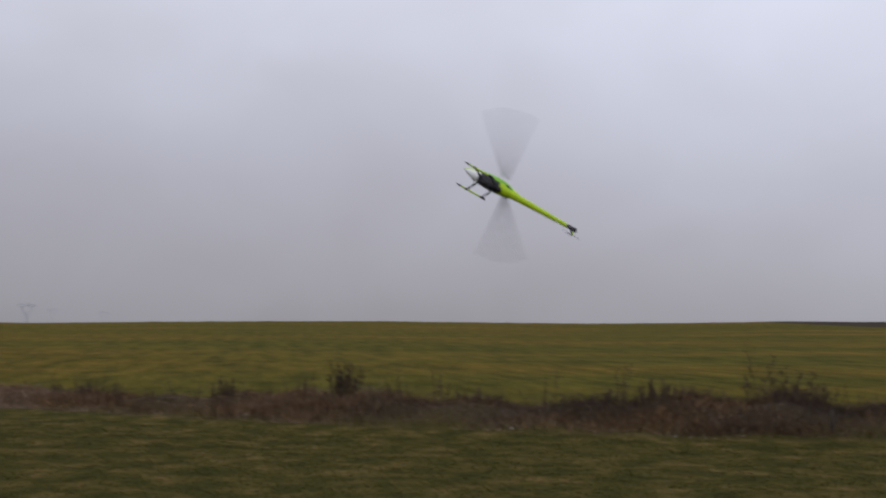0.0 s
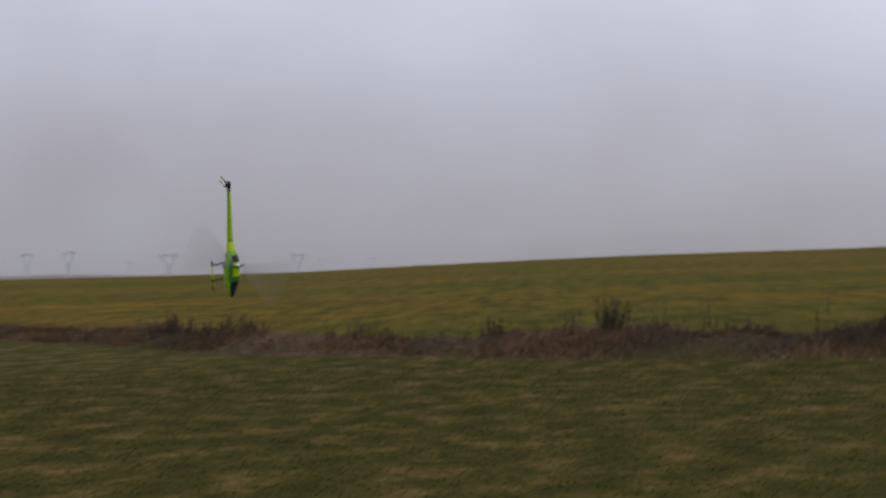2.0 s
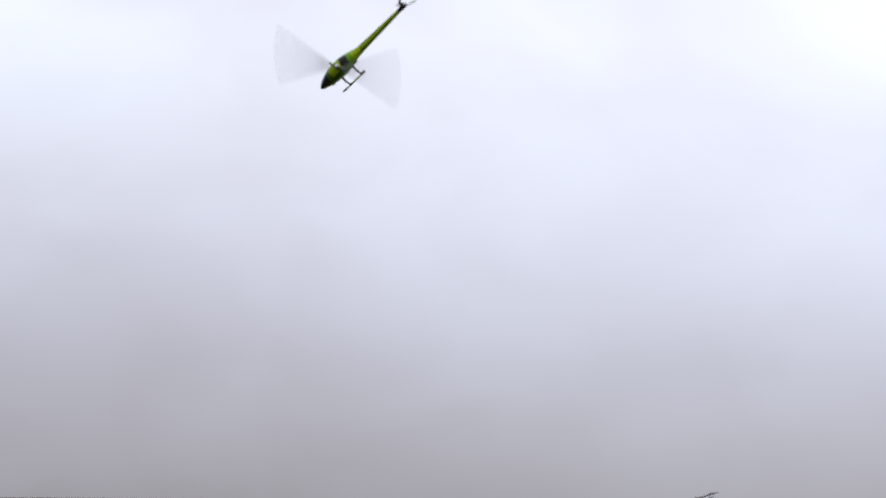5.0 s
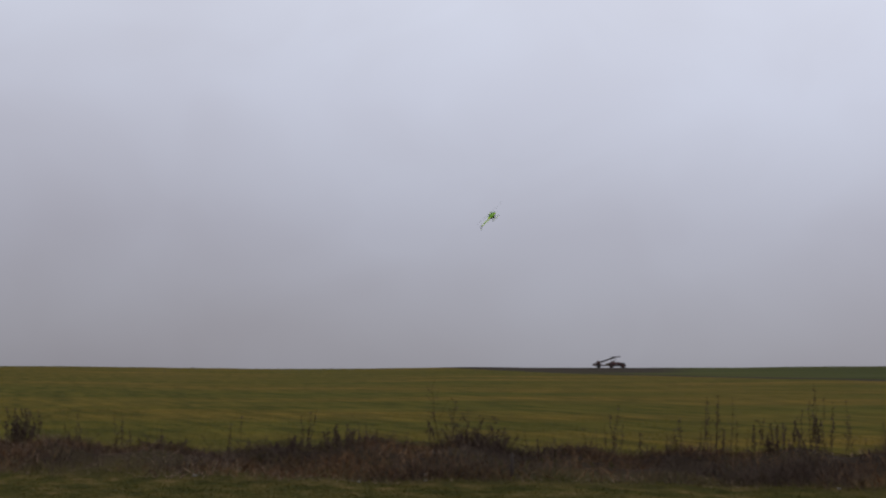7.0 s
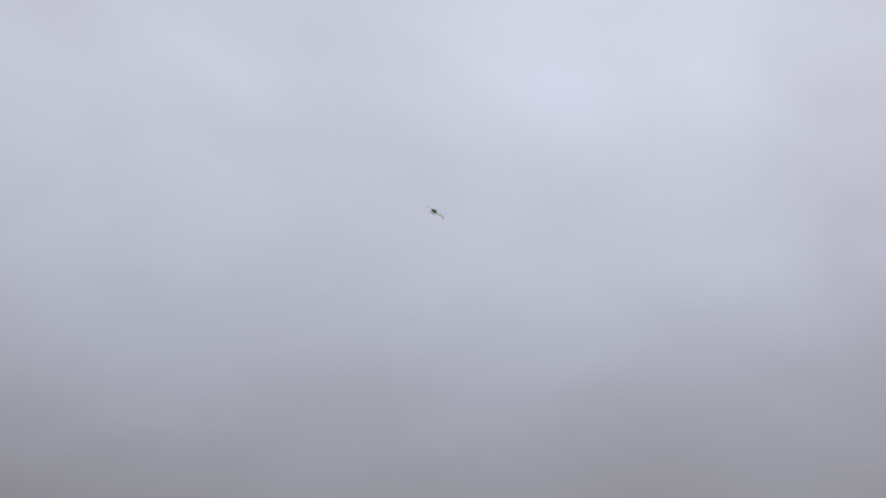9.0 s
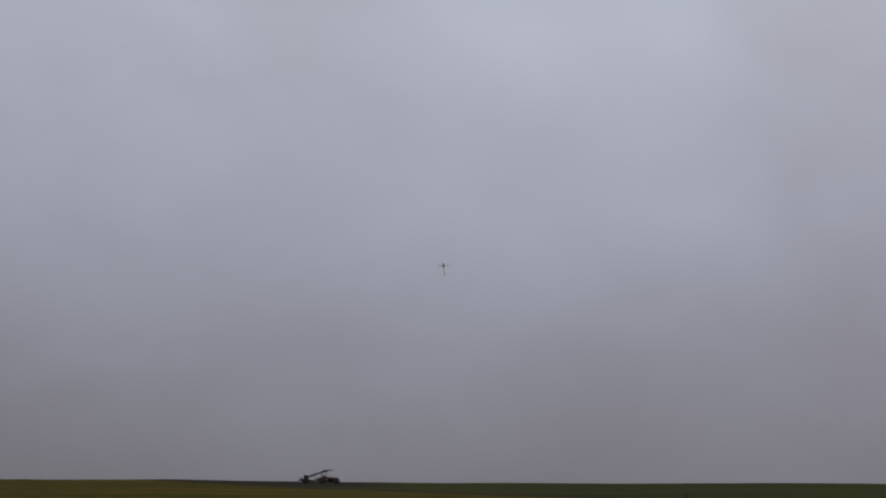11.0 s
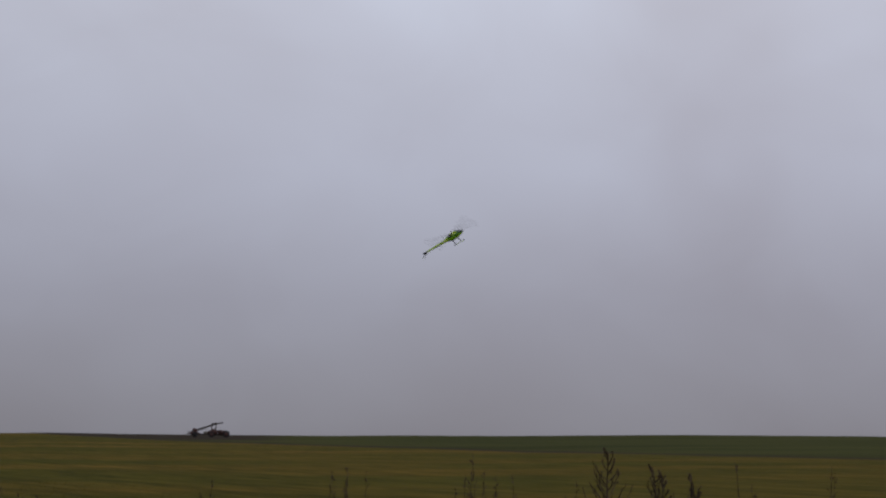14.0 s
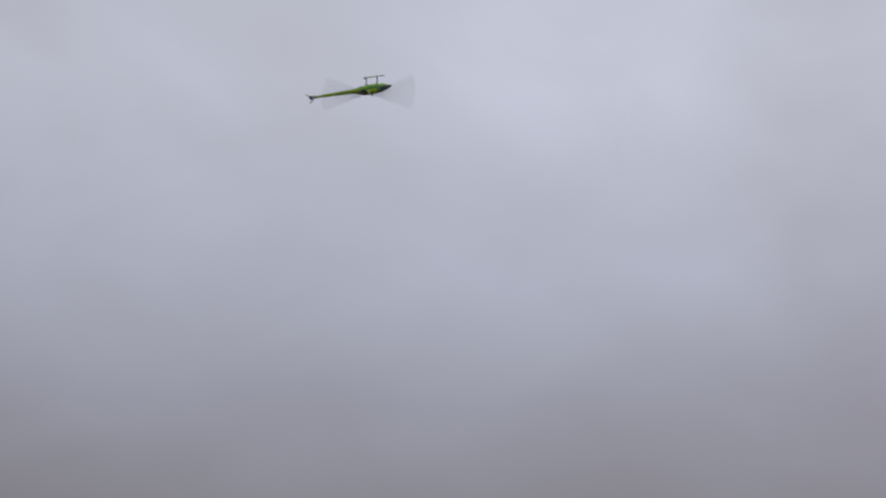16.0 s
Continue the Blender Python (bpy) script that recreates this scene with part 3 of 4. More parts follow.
# ---- the tractor with its raised plough ----
def build_tractor():
    tr = tagged(new("tractor"), "dark red low tractor with raised boom and implement on the skyline", "tractor")
    bm = bmesh.new()
    box(bm, 1.9, 1.05, 0.85, pose(1.40, 0, 1.06, 0, 3), 0.16)
    box(bm, 0.6, 0.85, 0.42, pose(0.35, 0, 1.32), 0.10)
    part("bonnet", bm, RED_PAINT, tr, "faded red bonnet")
    bm = bmesh.new()
    box(bm, 3.9, 0.5, 0.35, pose(0.6, 0, 0.62), 0.06)
    part("chassis", bm, DARK_STEEL, tr)
    bm = bmesh.new()
    box(bm, 1.9, 1.3, 0.80, pose(-0.60, 0, 1.06, 0, -5), 0.14)
    box(bm, 0.9, 0.8, 0.46, pose(-0.30, 0, 1.55, 0, 6), 0.12)
    part("engine_cover", bm, RED_PAINT, tr, "dented red engine cover")
    bm = bmesh.new()
    rod(bm, (1.0, 0.3, 1.3), (1.0, 0.3, 1.75), 0.05)
    part("exhaust_pipe", bm, DARK_STEEL, tr)
    for x, r, w in ((-0.75, 0.58, 0.45), (2.35, 0.70, 0.5)):
        for s in (1, -1):
            bm = bmesh.new()
            drum(bm, (x, s * 0.85, r), r, w, sides=28)
            for k in range(18):
                a = math.tau * k / 18
                box(bm, 0.10, w * 0.95, 0.09, Matrix.Translation((x + r * math.cos(a), s * 0.85, r + r * math.sin(a))) @ pose(0, 0, 0, 0, -math.degrees(a) + 90, 0))
            wheel = part("wheel", bm, RUBBER, tr, "lugged rubber tyre", smooth=False)
            bm = bmesh.new()
            drum(bm, (x, s * (0.85 + w / 2), r), r * 0.55, 0.06, sides=20)
            part("rim", bm, RED_PAINT, wheel)
    # a boom carried over the back to the raised implement
    bm = bmesh.new()
    rod(bm, (-0.2, 0, 2.66), (-4.5, 0, 1.30), 0.17, sides=8)
    rod(bm, (-4.2, 0, 1.38), (-5.9, 0, 1.02), 0.09, 0.06, sides=8)
    part("boom", bm, DARK_STEEL, tr, "dark steel boom")
    bm = bmesh.new()
    box(bm, 1.25, 0.42, 0.40, pose(-0.25, 0, 2.72, 0, -8), 0.08)
    rod(bm, (-0.8, 0, 2.62), (1.55, 0, 2.98), 0.15, 0.11, sides=8)
    box(bm, 0.30, 0.34, 0.26, pose(1.45, 0, 2.96, 0, -8), 0.05)
    part("boom_head", bm, DARK_STEEL, tr, "thick upper end of the boom")
    for x in (-0.75, 0.12):
        for s in (1, -1):
            bm = bmesh.new()
            rod(bm, (x - 0.06, s * 0.40, 1.1), (x, s * 0.14, 2.62), 0.095)
            part("lift_strut", bm, DARK_STEEL, tr)
    bm = bmesh.new()
    rod(bm, (-1.0, 0, 0.70), (-4.6, 0, 0.60), 0.14, sides=8)
    part("drawbar", bm, DARK_STEEL, tr)
    bm = bmesh.new()
    box(bm, 0.95, 0.8, 0.62, pose(-2.0, 0, 0.92, 0, -16), 0.12)
    part("weight_block", bm, PALE_STONE, tr, "pale dusty ballast block")
    for k in range(3):
        x = -2.0 - 0.7 * k
        z = 2.02 - 0.22 * k
        bm = bmesh.new()
        rod(bm, (x, 0, z), (x - 0.15, 0.15, z - 0.22), 0.06)
        box(bm, 0.45, 0.08, 0.16, pose(x - 0.12, 0.15, z - 0.22, 20, 25, 10), 0.02)
        part("share", bm, DARK_STEEL, tr)
    for s in (1, -1):
        bm = bmesh.new()
        drum(bm, (-4.3, s * 0.55, 0.56), 0.56, 0.35, sides=20)
        part("depth_wheel", bm, RUBBER, tr)
    bm = bmesh.new()
    box(bm, 1.7, 0.9, 0.60, pose(-4.5, 0, 0.85, 0, -8, 0), 0.14)
    box(bm, 1.1, 0.7, 0.72, pose(-4.3, 0, 1.42, 0, 16, 0), 0.16)
    rod(bm, (-4.9, 0, 1.0), (-6.0, 0, 0.55), 0.13)
    rod(bm, (-3.6, 0, 0.9), (-2.6, 0, 0.5), 0.10)
    part("implement_frame", bm, RED_PAINT, tr, "faded red implement frame")
    tr.scale = (1.12, 1.12, 1.20)
    return tr


tractor = build_tractor()


# ---- pylons on the far plain ----
def build_pylon(t):
    """t: half the thickness of its members, in metres."""
    py = tagged(new("pylon"), "steel lattice power pylon standing far off, coloured pale for haze", "pylon", "power line pylons")
    bm = bmesh.new()

    def lattice(a, b, wa, wb, n):
        a, b = Vector(a), Vector(b)
        prev = None
        for k in range(n + 1):
            f = k / n
            c, w = a.lerp(b, f), wa + (wb - wa) * f
            pts = [c + Vector((sx * w, sy * w * 0.7, 0)) for sx, sy in ((1, 1), (-1, 1), (-1, -1), (1, -1))]
            if prev:
                for i in range(4):
                    rod(bm, prev[i], pts[i], t, sides=4)
                    rod(bm, prev[i], pts[(i + 1) % 4], t * 0.6, sides=4)
            prev = pts
    lattice((0, 0, 0), (0, 0, 15), 3.4, 1.5, 4)
    part("tower", bm, HAZED_STEEL, py, smooth=False)
    bm = bmesh.new()
    for s in (1, -1):
        rod(bm, (s * 1.5, 0, 15), (s * 11.0, 0, 36), t * 1.3, sides=4)
        rod(bm, (s * 0.2, 0, 16), (s * 8.0, 0, 36), t * 1.3, sides=4)
        for k in range(6):
            f = k / 6
            rod(bm, (s * (1.5 + 9.5 * f), 0, 15 + 21 * f), (s * (0.2 + 7.8 * (f + 1 / 6)), 0, 16 + 20 * (f + 1 / 6)), t, sides=4)
    part("fork", bm, HAZED_STEEL, py, smooth=False)
    bm = bmesh.new()
    rod(bm, (-17, 0, 36.2), (17, 0, 36.2), t * 1.4, sides=4)
    rod(bm, (-11, 0, 39.0), (11, 0, 39.0), t * 1.2, sides=4)
    for k in range(-10, 10):
        rod(bm, (k * 1.1, 0, 36.2 if k % 2 else 39.0), (k * 1.1 + 1.1, 0, 39.0 if k % 2 else 36.2), t, sides=4)
    for s in (1, -1):
        rod(bm, (s * 11, 0, 39.0), (s * 17, 0, 36.2), t, sides=4)
        rod(bm, (s * 9.5, 0, 39.0), (s * 10.5, 0, 42.5), t, sides=4)
    part("crossarm", bm, HAZED_STEEL, py, smooth=False)
    return py


# bearing, distance, width and height against the first
PYLONS = [(14.72, 3300, 0.95, 1.25), (16.08, 3400, 1.0, 1.2), (11.41, 3020, 1.25, 1.08), (7.03, 3171, 1.1, 1.0)]
# members thinned so that these look faint, as haze would make them
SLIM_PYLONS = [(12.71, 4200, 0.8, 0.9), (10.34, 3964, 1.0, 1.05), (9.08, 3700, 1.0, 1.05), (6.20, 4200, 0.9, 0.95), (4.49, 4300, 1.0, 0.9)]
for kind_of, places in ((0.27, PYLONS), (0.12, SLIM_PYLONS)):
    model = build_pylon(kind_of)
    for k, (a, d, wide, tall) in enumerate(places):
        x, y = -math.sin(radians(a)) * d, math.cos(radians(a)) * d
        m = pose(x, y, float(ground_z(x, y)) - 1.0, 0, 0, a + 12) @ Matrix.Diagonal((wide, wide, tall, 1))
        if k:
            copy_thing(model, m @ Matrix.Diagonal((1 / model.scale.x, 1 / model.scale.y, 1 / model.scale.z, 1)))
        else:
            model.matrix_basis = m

# ---- weeds in the field margin: x, y, height ----
BUSHES = [
    (-8.75, 41.00, 0.42), (-7.80, 39.75, 0.50), (-6.60, 38.30, 0.40), (-5.55, 37.10, 0.35), (-12.1, 44.9, 0.34), (-8.20, 40.36, 0.47), (-7.35, 39.27, 0.39), (-5.92, 37.45, 0.56), (-3.27, 34.36, 0.29), (-0.28, 31.65, 0.43), (2.03, 30.04, 0.64),
    (6.99, 27.55, 0.47), (1.90, 30.10, 0.72), (13.51, 24.16, 0.57), (4.26, 29.06, 0.28), (6.20, 28.02, 0.28),
    (17.87, 22.05, 0.70), (17.48, 22.24, 0.57), (8.92, 26.46, 0.28), (9.22, 26.31, 0.29),
]
STALKS = [
    (12.02, 24.88, 0.64), (11.9, 24.95, 0.46), (13.13, 24.34, 0.64),
    (-12.5, 45.2, 0.80), (-8.0, 40.1, 0.66), (7.45, 27.3, 0.41), (10.1, 25.9, 0.34), (11.6, 25.1, 0.46), (13.9, 24.0, 0.67), (15.0, 23.4, 0.58),
    (-3.56, 34.64, 0.54), (-2.88, 34.00, 0.49), (-0.03, 31.49, 0.43), (2.81, 29.69, 0.66), (3.58, 29.36, 0.72), (5.36, 28.53, 0.78),
    (6.46, 27.86, 0.74), (11.06, 25.36, 0.93), (12.43, 24.70, 0.95), (12.76, 24.53, 1.01), (14.02, 23.93, 1.09), (14.46, 23.72, 0.91),
    (12.54, 24.64, 1.06), (14.20, 23.84, 0.94), (15.12, 23.37, 0.83), (16.98, 22.49, 1.21), (17.32, 22.32, 0.98), (14.07, 23.90, 0.84),
    (1.23, 30.58, 0.47), (-2.33, 33.47, 0.43), (18.00, 21.99, 1.22),
]
SHRUBS = [(8.60, 26.64, 1.14), (9.02, 26.41, 0.58)]
SAPLINGS = [(15.53, 23.18, 1.25), (16.12, 22.91, 1.15), (16.46, 22.72, 1.05)]
POSTS = [(8.95, 24.40, 0.34)]
HEAP = [(18.25, 21.86, 0.62), (15.6, 22.9, 0.35)]


def twig(bm, a, b, r, r2):
    """A thin tapering three-sided piece of stem."""
    w = (b - a).normalized()
    u = w.orthogonal()
    v = w.cross(u)
    ring = []
    for c, q in ((a, r), (b, r2)):
        ring.append([bm.verts.new(c + u * q * math.cos(t) + v * q * math.sin(t)) for t in (0.0, 2.094, 4.189)])
    for k in range(3):
        bm.faces.new((ring[0][k], ring[0][(k + 1) % 3], ring[1][(k + 1) % 3], ring[1][k]))


def seed_head(bm, rnd, p, size):
    for _ in range(3):
        c = p + Vector((rnd.uniform(-1, 1), rnd.uniform(-1, 1), rnd.uniform(-1.2, 0.8))) * size
        s = size * rnd.uniform(0.5, 1.0)
        v = [bm.verts.new(c + Vector(d) * s) for d in ((0.7, 0, 0), (0, 0.7, 0), (-0.7, 0, 0), (0, -0.7, 0), (0, 0, 1.4), (0, 0, -1.4))]
        for k in range(4):
            bm.faces.new((v[k], v[(k + 1) % 4], v[4]))
            bm.faces.new((v[(k + 1) % 4], v[k], v[5]))


def plume(bm, rnd, base, h, lean, spread, branches, r, heads, bare=0.3):
    """An upright stem with steep side twigs along its upper part, each forking once."""
    p, v = Vector(base), Vector(lean).normalized()
    n = 8
    nodes = [p.copy()]
    for k in range(n):
        v = (v + Vector((rnd.uniform(-1, 1), rnd.uniform(-1, 1), 0.3)) * 0.07).normalized()
        q = p + v * h / n
        twig(bm, p, q, r * (1 - 0.09 * k), r * (1 - 0.09 * (k + 1)))
        p = q
        nodes.append(p.copy())
    heads.append(p)
    for k in range(branches):
        f = bare + (0.97 - bare) * (k + rnd.random()) / branches
        i = min(n - 1, int(f * n))
        c = nodes[i].lerp(nodes[i + 1], f * n - i)
        t = rnd.uniform(0, math.tau)
        out = Vector((math.cos(t), math.sin(t), rnd.uniform(0.5, 1.0)))
        length = h * spread * (1.25 - f) * rnd.uniform(0.7, 1.2)
        w = out.normalized()
        for j in range(3):
            d = c + w * length / 3
            twig(bm, c, d, r * 0.5 * (1 - 0.2 * j), r * 0.5 * (1 - 0.2 * (j + 1)))
            heads.append(d)
            side = (w + Vector((rnd.uniform(-1, 1), rnd.uniform(-1, 1), rnd.uniform(0, 1))) * 0.7).normalized()
            e = d + side * length * 0.22
            twig(bm, d, e, r * 0.35, r * 0.2)
            heads.append(e)
            w = (w + Vector((0, 0, 0.35))).normalized()
            c = d


def weed(name, label, category, x, y, h, stems, radius, spread, branches, head, seed, group, thick=0.005, low=0.45):
    rnd = random.Random(seed)
    bm, hb, heads = bmesh.new(), bmesh.new(), []
    for k in range(stems):
        a = rnd.uniform(0, math.tau)
        d = radius * math.sqrt(rnd.random())
        tall = h * (1.0 if k == 0 else low + (0.98 - low) * rnd.random() ** 1.5)
        lean = (math.cos(a) * d * 0.6, math.sin(a) * d * 0.6, h)
        plume(bm, rnd, (math.cos(a) * d, math.sin(a) * d, -0.05), tall, lean, spread, branches, thick * rnd.uniform(0.7, 1.2), heads)
    for p in heads:
        if rnd.random() < head[0]:
            seed_head(hb, rnd, p, head[1] * rnd.uniform(0.6, 1.2))
    top = max(v.co.z for v in bm.verts)
    for b in (bm, hb):
        bmesh.ops.transform(b, matrix=Matrix.Diagonal((1, 1, h / top, 1)), verts=b.verts)
    thing = tagged(new(name), label, category, group)
    thing.location = (x, y, float(ground_z(x, y)) - 0.02)
    tagged(part("stem_tangle", bm, STALK, thing, smooth=False), kind="stuff")
    tagged(part("seed_tangle", hb, STALK, thing, smooth=False), kind="stuff")
    return thing


for k, (x, y, h) in enumerate(BUSHES):
    weed("dead_bush", "dense dark brown dead weed clump in the field margin", "weed", x, y, h, 15 + 4 * (k % 3), 0.20 + 0.06 * (k % 3), 0.20, 9, (0.5, 0.010), 100 + k, "dead weed clumps", 0.0065, 0.34)
for k, (x, y, h) in enumerate(STALKS):
    weed("dead_weed", "thin withered weed stalks with brown seed heads", "weed", x, y, h, 3 + k % 3, 0.14, 0.12, 10, (0.45, 0.008), 200 + k, "withered stalks", 0.0055, 0.5)
for k, (x, y, h) in enumerate(SHRUBS):
    weed("bare_shrub", "sparse leafless shrub with arching twigs", "shrub", x, y, h, 10 if h > 1 else 22, 0.34 if h > 1 else 0.6, 0.36, 8, (0.22, 0.013), 300 + k, "", 0.006, 0.3)
for k, (x, y, h) in enumerate(SAPLINGS):
    weed("dry_sapling", "dark dry branching plant with upswept twigs", "plant", x, y, h, 1 + k, 0.05, 0.34 - 0.08 * k, 26, (0.7, 0.011), 400 + k, "branching dry plants", 0.012, 0.7)
for k, (x, y, h) in enumerate(POSTS):
    bm = bmesh.new()
    rod(bm, (0, 0, -0.1), (0.01, 0, h), 0.035, 0.028, 7)
    rod(bm, (0.01, 0, h), (0.012, 0, h + 0.02), 0.028, 0.012, 7)
    ob = part("wooden_post", bm, POST_WOOD, None)
    tagged(ob, "weathered wooden post standing among the weeds", "post")
    ob.location = (x, y, float(ground_z(x, y)))

for k, (x, y, h) in enumerate(HEAP):
    weed("brush_heap", "low dark heap of dead brush in the field margin", "brush heap", x, y, h, 110, 1.5 - 0.5 * k, 0.3, 8, (0.4, 0.010), 500 + k, "", 0.008, 0.35)

# small weeds too many to count, all along the margin
bm, hb, heads = bmesh.new(), bmesh.new(), []
rnd = random.Random(11)
xs, ys = scatter(1250, -30, 22, 0.4, STRIP_W)
xs, ys = clumpy(xs, ys, 0.5, -0.1)
for x, y in zip(xs.tolist(), ys.tolist()):
    plume(bm, rnd, (x, y, float(ground_z(x, y)) - 0.04), rnd.uniform(0.16, 0.60) * rnd.uniform(0.4, 1.0), (rnd.uniform(-0.6, 0.6), rnd.uniform(-0.6, 0.6), 1), 0.28, 5, 0.0045, heads, 0.15)
for p in heads:
    if rnd.random() < 0.2:
        seed_head(hb, rnd, p, 0.008)
tagged(part("small_weeds", bm, STALK, None, smooth=False), "tangle of small dead weeds in the field margin", "weeds", kind="stuff")
tagged(part("seed_husks", hb, STALK, None, smooth=False), "brown seed husks on the small dead weeds", "weeds", kind="stuff")
xs, ys = scatter(1900, -34, 24, 0.4, STRIP_W)
xs, ys = clumpy(xs, ys, 0.7, -0.05)
tagged(blades("loose_stalks", xs, ys, rng.uniform(0.15, 0.45, len(xs)), rng.uniform(0.005, 0.011, len(xs)), 0.35, STALK, 0.3),
       "scattered thin brown stalks in the margin", "stalks", kind="stuff")

# pale stones at the edge of the lawn
rnd = random.Random(5)
for k in range(12):
    x = rnd.uniform(-6, 16)
    y = float(strip_y(x)) + rnd.uniform(-0.25, 0.5)
    bm = bmesh.new()
    bmesh.ops.create_icosphere(bm, subdivisions=2, radius=rnd.uniform(0.025, 0.055))
    for v in bm.verts:
        v.co *= 1 + 0.25 * noise.noise(v.co * 30 + Vector((k, 0, 0)))
        v.co.z *= 0.6
    stone = part("stone", bm, PALE_STONE, None)
    tagged(stone, "small pale stone at the edge of the lawn", "stone", "stones along the margin")
    stone.location = (x, y, float(ground_z(x, y)) + 0.012)


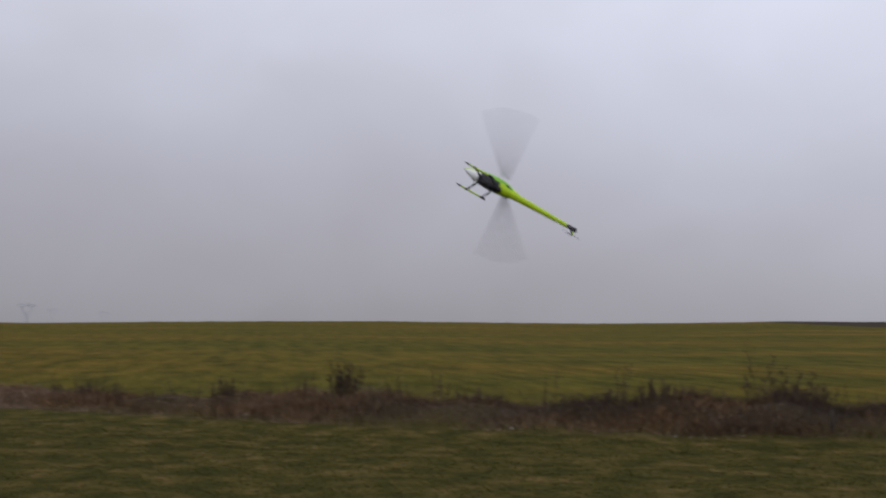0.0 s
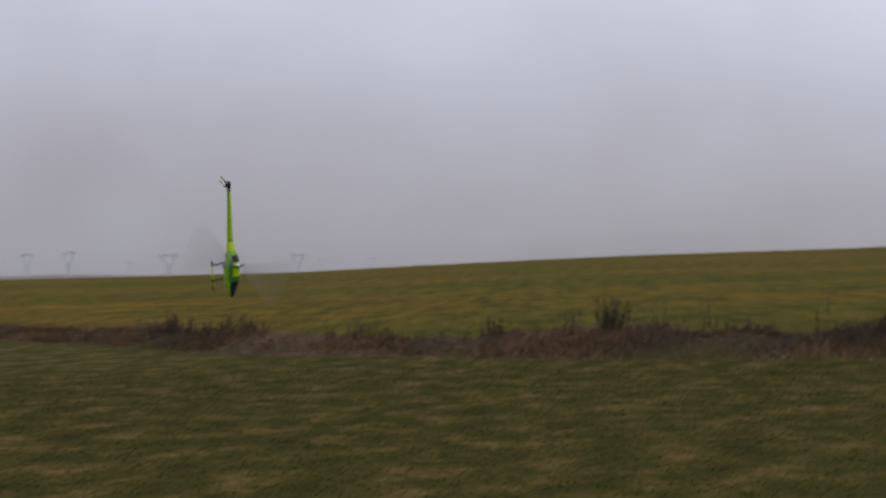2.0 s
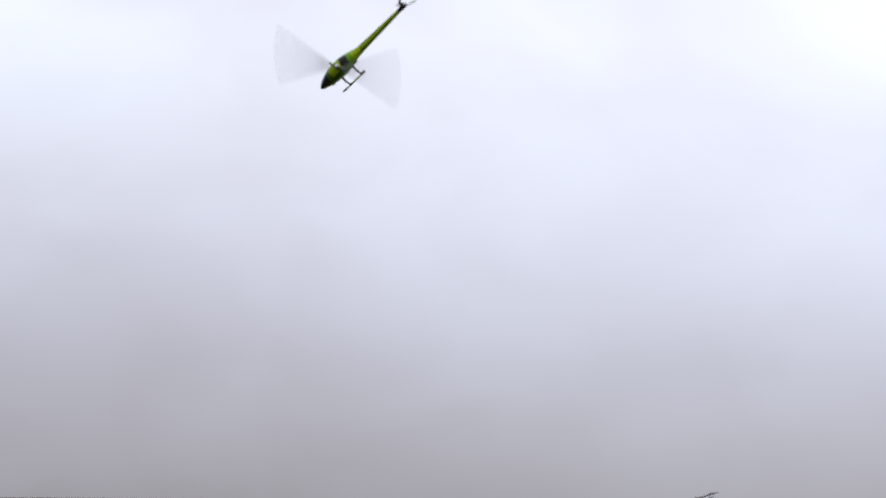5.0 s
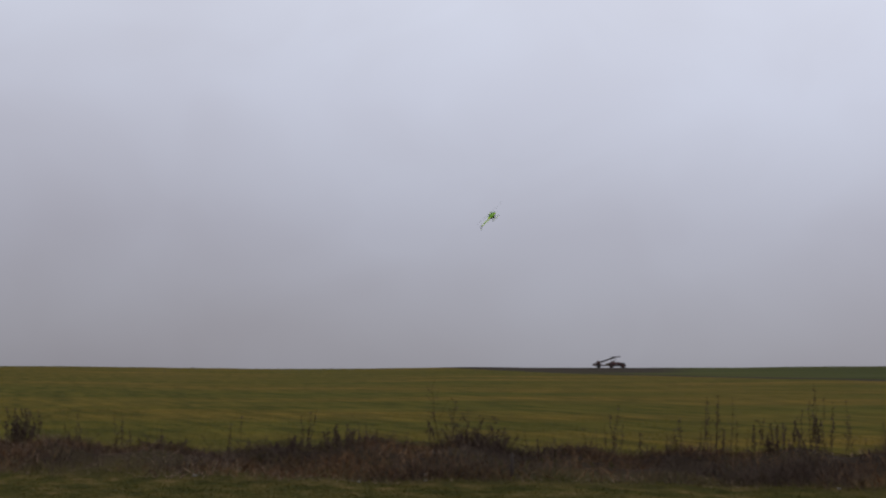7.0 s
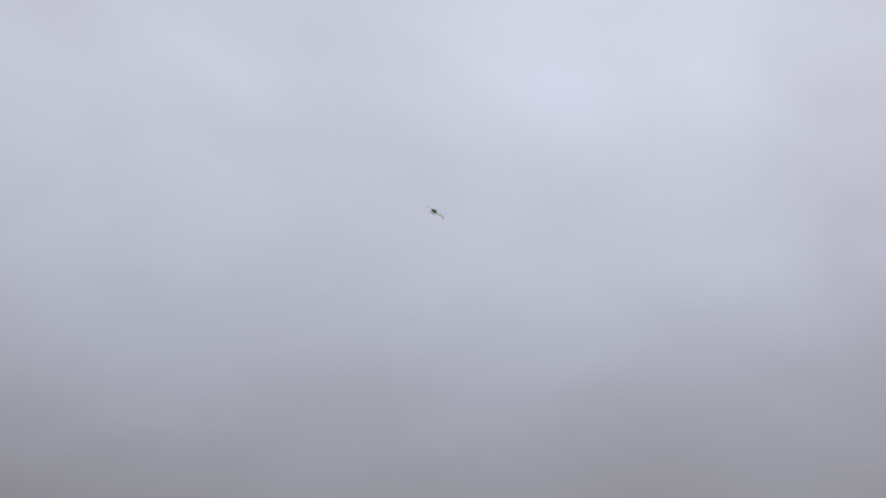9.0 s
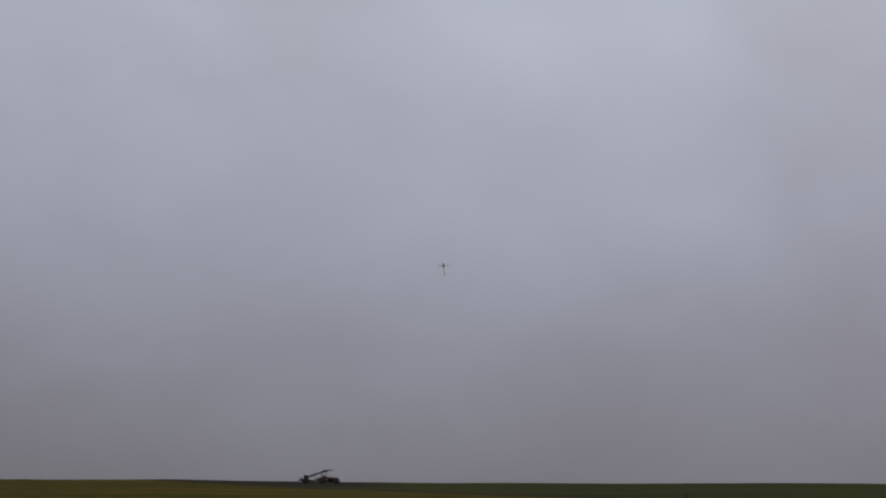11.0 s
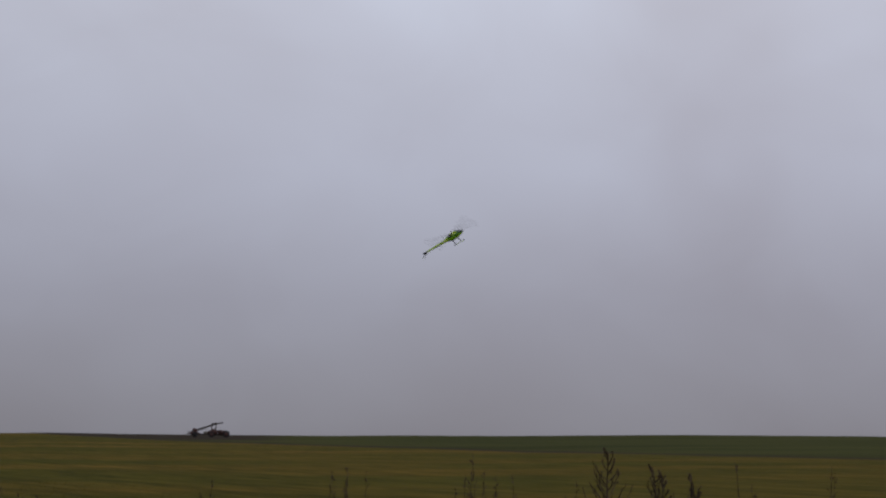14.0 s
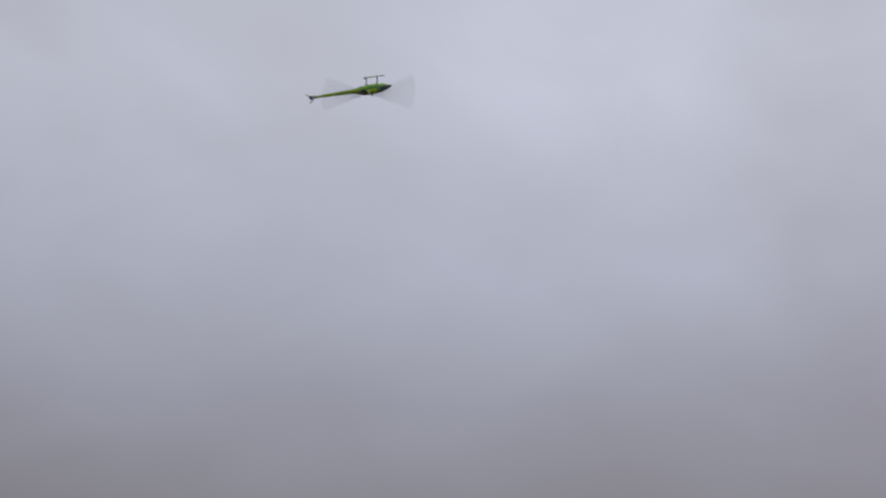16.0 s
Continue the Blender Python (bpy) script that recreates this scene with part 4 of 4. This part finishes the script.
# ---- what moves ----
FLIGHT = [  # seconds; x, y, z; turn in degrees
    (0.00, 2.62, 16.50, 3.03, 80.0, -28.2, 146.5),
    (0.20, 3.84, 16.03, 2.43, 107.8, -37.2, 120.4),
    (0.40, 4.42, 14.98, 1.81, 134.3, -27.0, 74.0),
    (0.50, 4.26, 14.21, 1.71, 137.8, -12.3, 47.2),
    (0.70, 3.82, 13.77, 1.73, 147.1, -16.6, 2.2),
    (0.90, 2.80, 13.73, 2.84, 127.4, -58.9, 7.0),
    (1.00, 2.61, 14.99, 3.40, -71.2, -72.6, 179.7),
    (1.10, 2.12, 15.02, 3.67, -107.3, -31.1, -167.8),
    (1.15, 1.87, 14.99, 3.76, -150.0, -12.1, -171.8),
    (1.20, 1.61, 14.95, 3.86, 167.6, -0.6, 172.6),
    (1.30, 0.99, 14.10, 3.78, -142.0, 20.9, 157.9),
    (1.50, -0.25, 14.77, 3.71, -154.3, 45.8, 146.7),
    (1.70, -1.47, 16.45, 3.29, -164.6, 54.6, 141.6),
    (2.00, -3.13, 19.05, 1.83, 144.2, 72.8, 100.2),
    (2.10, -3.19, 18.99, 1.47, -5.1, 69.9, -48.5),
    (2.20, -3.25, 18.93, 1.11, -14.9, 34.3, -57.7),
    (2.30, -2.88, 18.45, 1.21, -17.1, 16.5, -53.5),
    (2.40, -2.68, 18.73, 1.33, -9.2, 0.5, -51.0),
    (2.50, -2.34, 17.96, 1.55, -1.2, -20.8, -51.1),
    (2.60, -2.01, 17.94, 2.10, 32.9, -45.6, -48.5),
    (2.70, -1.89, 17.38, 2.68, 41.3, -66.5, -47.2),
    (3.00, -1.03, 16.17, 3.61, 116.2, -71.5, -114.9),
    (3.50, -1.20, 18.06, 3.52, 129.9, -71.1, -128.8),
    (3.80, -0.69, 19.05, 2.40, 173.4, -66.2, -179.2),
    (3.90, -0.22, 18.40, 2.15, -173.9, -42.1, 130.5),
    (4.00, 0.26, 17.74, 1.90, 174.1, -19.3, 97.0),
    (4.10, 0.86, 16.22, 1.91, 164.9, -7.6, 71.6),
    (4.20, 1.00, 15.12, 2.05, 150.3, -4.9, 32.3),
    (4.30, 1.25, 14.58, 2.60, -175.3, -21.6, -10.5),
    (4.37, 1.49, 14.44, 3.02, -178.5, -41.8, -44.3),
    (4.43, 1.72, 14.30, 3.44, -154.6, -60.4, -105.0),
    (4.50, 1.96, 14.15, 3.87, -116.9, -55.4, -172.8),
    (4.60, 2.14, 13.79, 4.38, -105.8, -15.5, 159.5),
    (4.70, 2.33, 13.42, 4.90, -113.9, 24.5, 138.0),
    (5.00, 2.94, 15.29, 5.90, -113.8, 24.5, 116.7),
    (5.13, 4.30, 19.65, 6.87, -79.7, 2.5, 126.2),
    (5.27, 5.65, 24.02, 7.84, -41.7, -24.1, 119.9),
    (5.40, 7.01, 28.38, 8.81, 2.0, -38.3, 97.3),
    (5.67, 9.96, 36.24, 9.37, -13.9, -26.8, 146.5),
    (5.93, 12.90, 44.10, 9.94, -14.1, -5.7, -164.5),
    (6.20, 15.85, 51.95, 10.50, -1.8, 6.9, -123.9),
    (6.80, 22.08, 66.14, 8.31, -1.0, 9.7, -127.2),
    (6.87, 22.63, 66.64, 8.43, 8.1, -9.0, -83.2),
    (6.93, 23.19, 67.15, 8.55, -4.2, -32.6, -22.1),
    (7.00, 23.74, 67.65, 8.67, -29.1, -34.1, 35.7),
    (7.25, 25.40, 73.66, 11.46, -24.2, -14.5, 68.7),
    (7.50, 27.06, 79.67, 14.24, -9.6, -0.4, 101.8),
    (7.67, 30.05, 82.02, 15.39, -52.0, 30.7, 83.9),
    (7.83, 33.04, 84.36, 16.53, -132.6, 29.8, 29.3),
    (8.00, 36.03, 86.71, 17.68, -174.4, -1.8, 12.4),
    (8.17, 38.72, 90.74, 18.95, 179.9, 50.2, 15.5),
    (8.33, 41.42, 94.77, 20.23, 0.3, 58.2, -155.6),
    (8.50, 44.11, 98.80, 21.50, -5.6, 6.1, -153.3),
    (8.70, 47.55, 100.33, 24.11, -19.1, -2.5, -146.3),
    (9.25, 52.46, 110.97, 25.86, -8.7, -37.7, 167.2),
    (9.80, 57.37, 121.62, 27.62, 39.8, -46.4, 90.8),
    (10.80, 66.17, 137.59, 23.03, 18.8, -57.2, 76.4),
    (11.00, 71.06, 136.45, 22.38, 18.6, -56.8, 74.7),
    (11.50, 74.00, 132.58, 19.81, 8.6, -60.1, 80.6),
    (12.00, 68.35, 118.03, 15.67, -2.8, -63.7, 89.2),
    (12.50, 60.86, 101.76, 13.01, 21.0, -63.8, 68.1),
    (13.00, 51.14, 84.39, 11.06, 31.3, -63.2, 76.9),
    (13.50, 38.91, 63.04, 7.11, -33.9, -35.5, 103.6),
    (13.65, 33.81, 55.90, 7.63, 8.4, -46.1, 42.1),
    (13.80, 28.71, 48.77, 8.16, 39.9, -24.4, -9.7),
    (14.00, 25.09, 42.53, 7.10, 34.9, -30.7, 1.7),
    (14.25, 24.13, 41.54, 7.47, 67.2, -48.1, 4.1),
    (14.50, 23.18, 40.54, 7.83, 115.4, -62.7, -13.1),
    (14.75, 21.54, 37.82, 7.24, -122.8, -80.1, -173.5),
    (15.00, 19.90, 35.10, 6.65, -119.4, -46.6, 142.6),
    (15.10, 18.78, 33.94, 7.23, -120.1, -4.2, 132.0),
    (15.20, 17.67, 32.79, 7.81, -130.0, 37.2, 118.0),
    (15.30, 17.20, 32.62, 8.27, 174.0, 62.6, 70.0),
    (15.40, 16.74, 32.45, 8.73, 99.9, 38.0, 5.2),
    (15.50, 16.28, 32.29, 9.20, 78.8, 0.6, -5.0),
    (16.00, 13.81, 30.74, 9.22, 129.5, -13.0, -16.3),
]

TRACTOR_WAY = [(0.0, 203.4, 468.8), (8.2, 204.9, 468.2), (11.6, 166.0, 376.0), (16.0, 166.8, 375.6)]


SPIN, PHASE = 82.42, 70.0


def motions():
    walk(helicopter, [(t, pose(*p)) for t, *p in FLIGHT])
    steps = range(0, 481)
    walk(main_rotor, [(k / FPS, pose(MAST_X, 0, 0, 0, 0, SPIN * k)) for k in steps])
    # about fourteen turns a second, half by the head, half by the blades: rate and phase fit the blur in the camera's
    # view
    for blade in rotor_blades:
        walk(blade, [(k / FPS, pose(0, 0, 0, 0, 0, SPIN * k + PHASE)) for k in steps])
    walk(tail_rotor, [(k / FPS, pose(-0.865, -0.06, 0, 0, 77.0 * k, 0)) for k in steps])
    walk(tractor, [(t, pose(x, y, float(ground_z(x, y)) - 0.1, 0, 0, -26)) for t, x, y in TRACTOR_WAY])


motions()
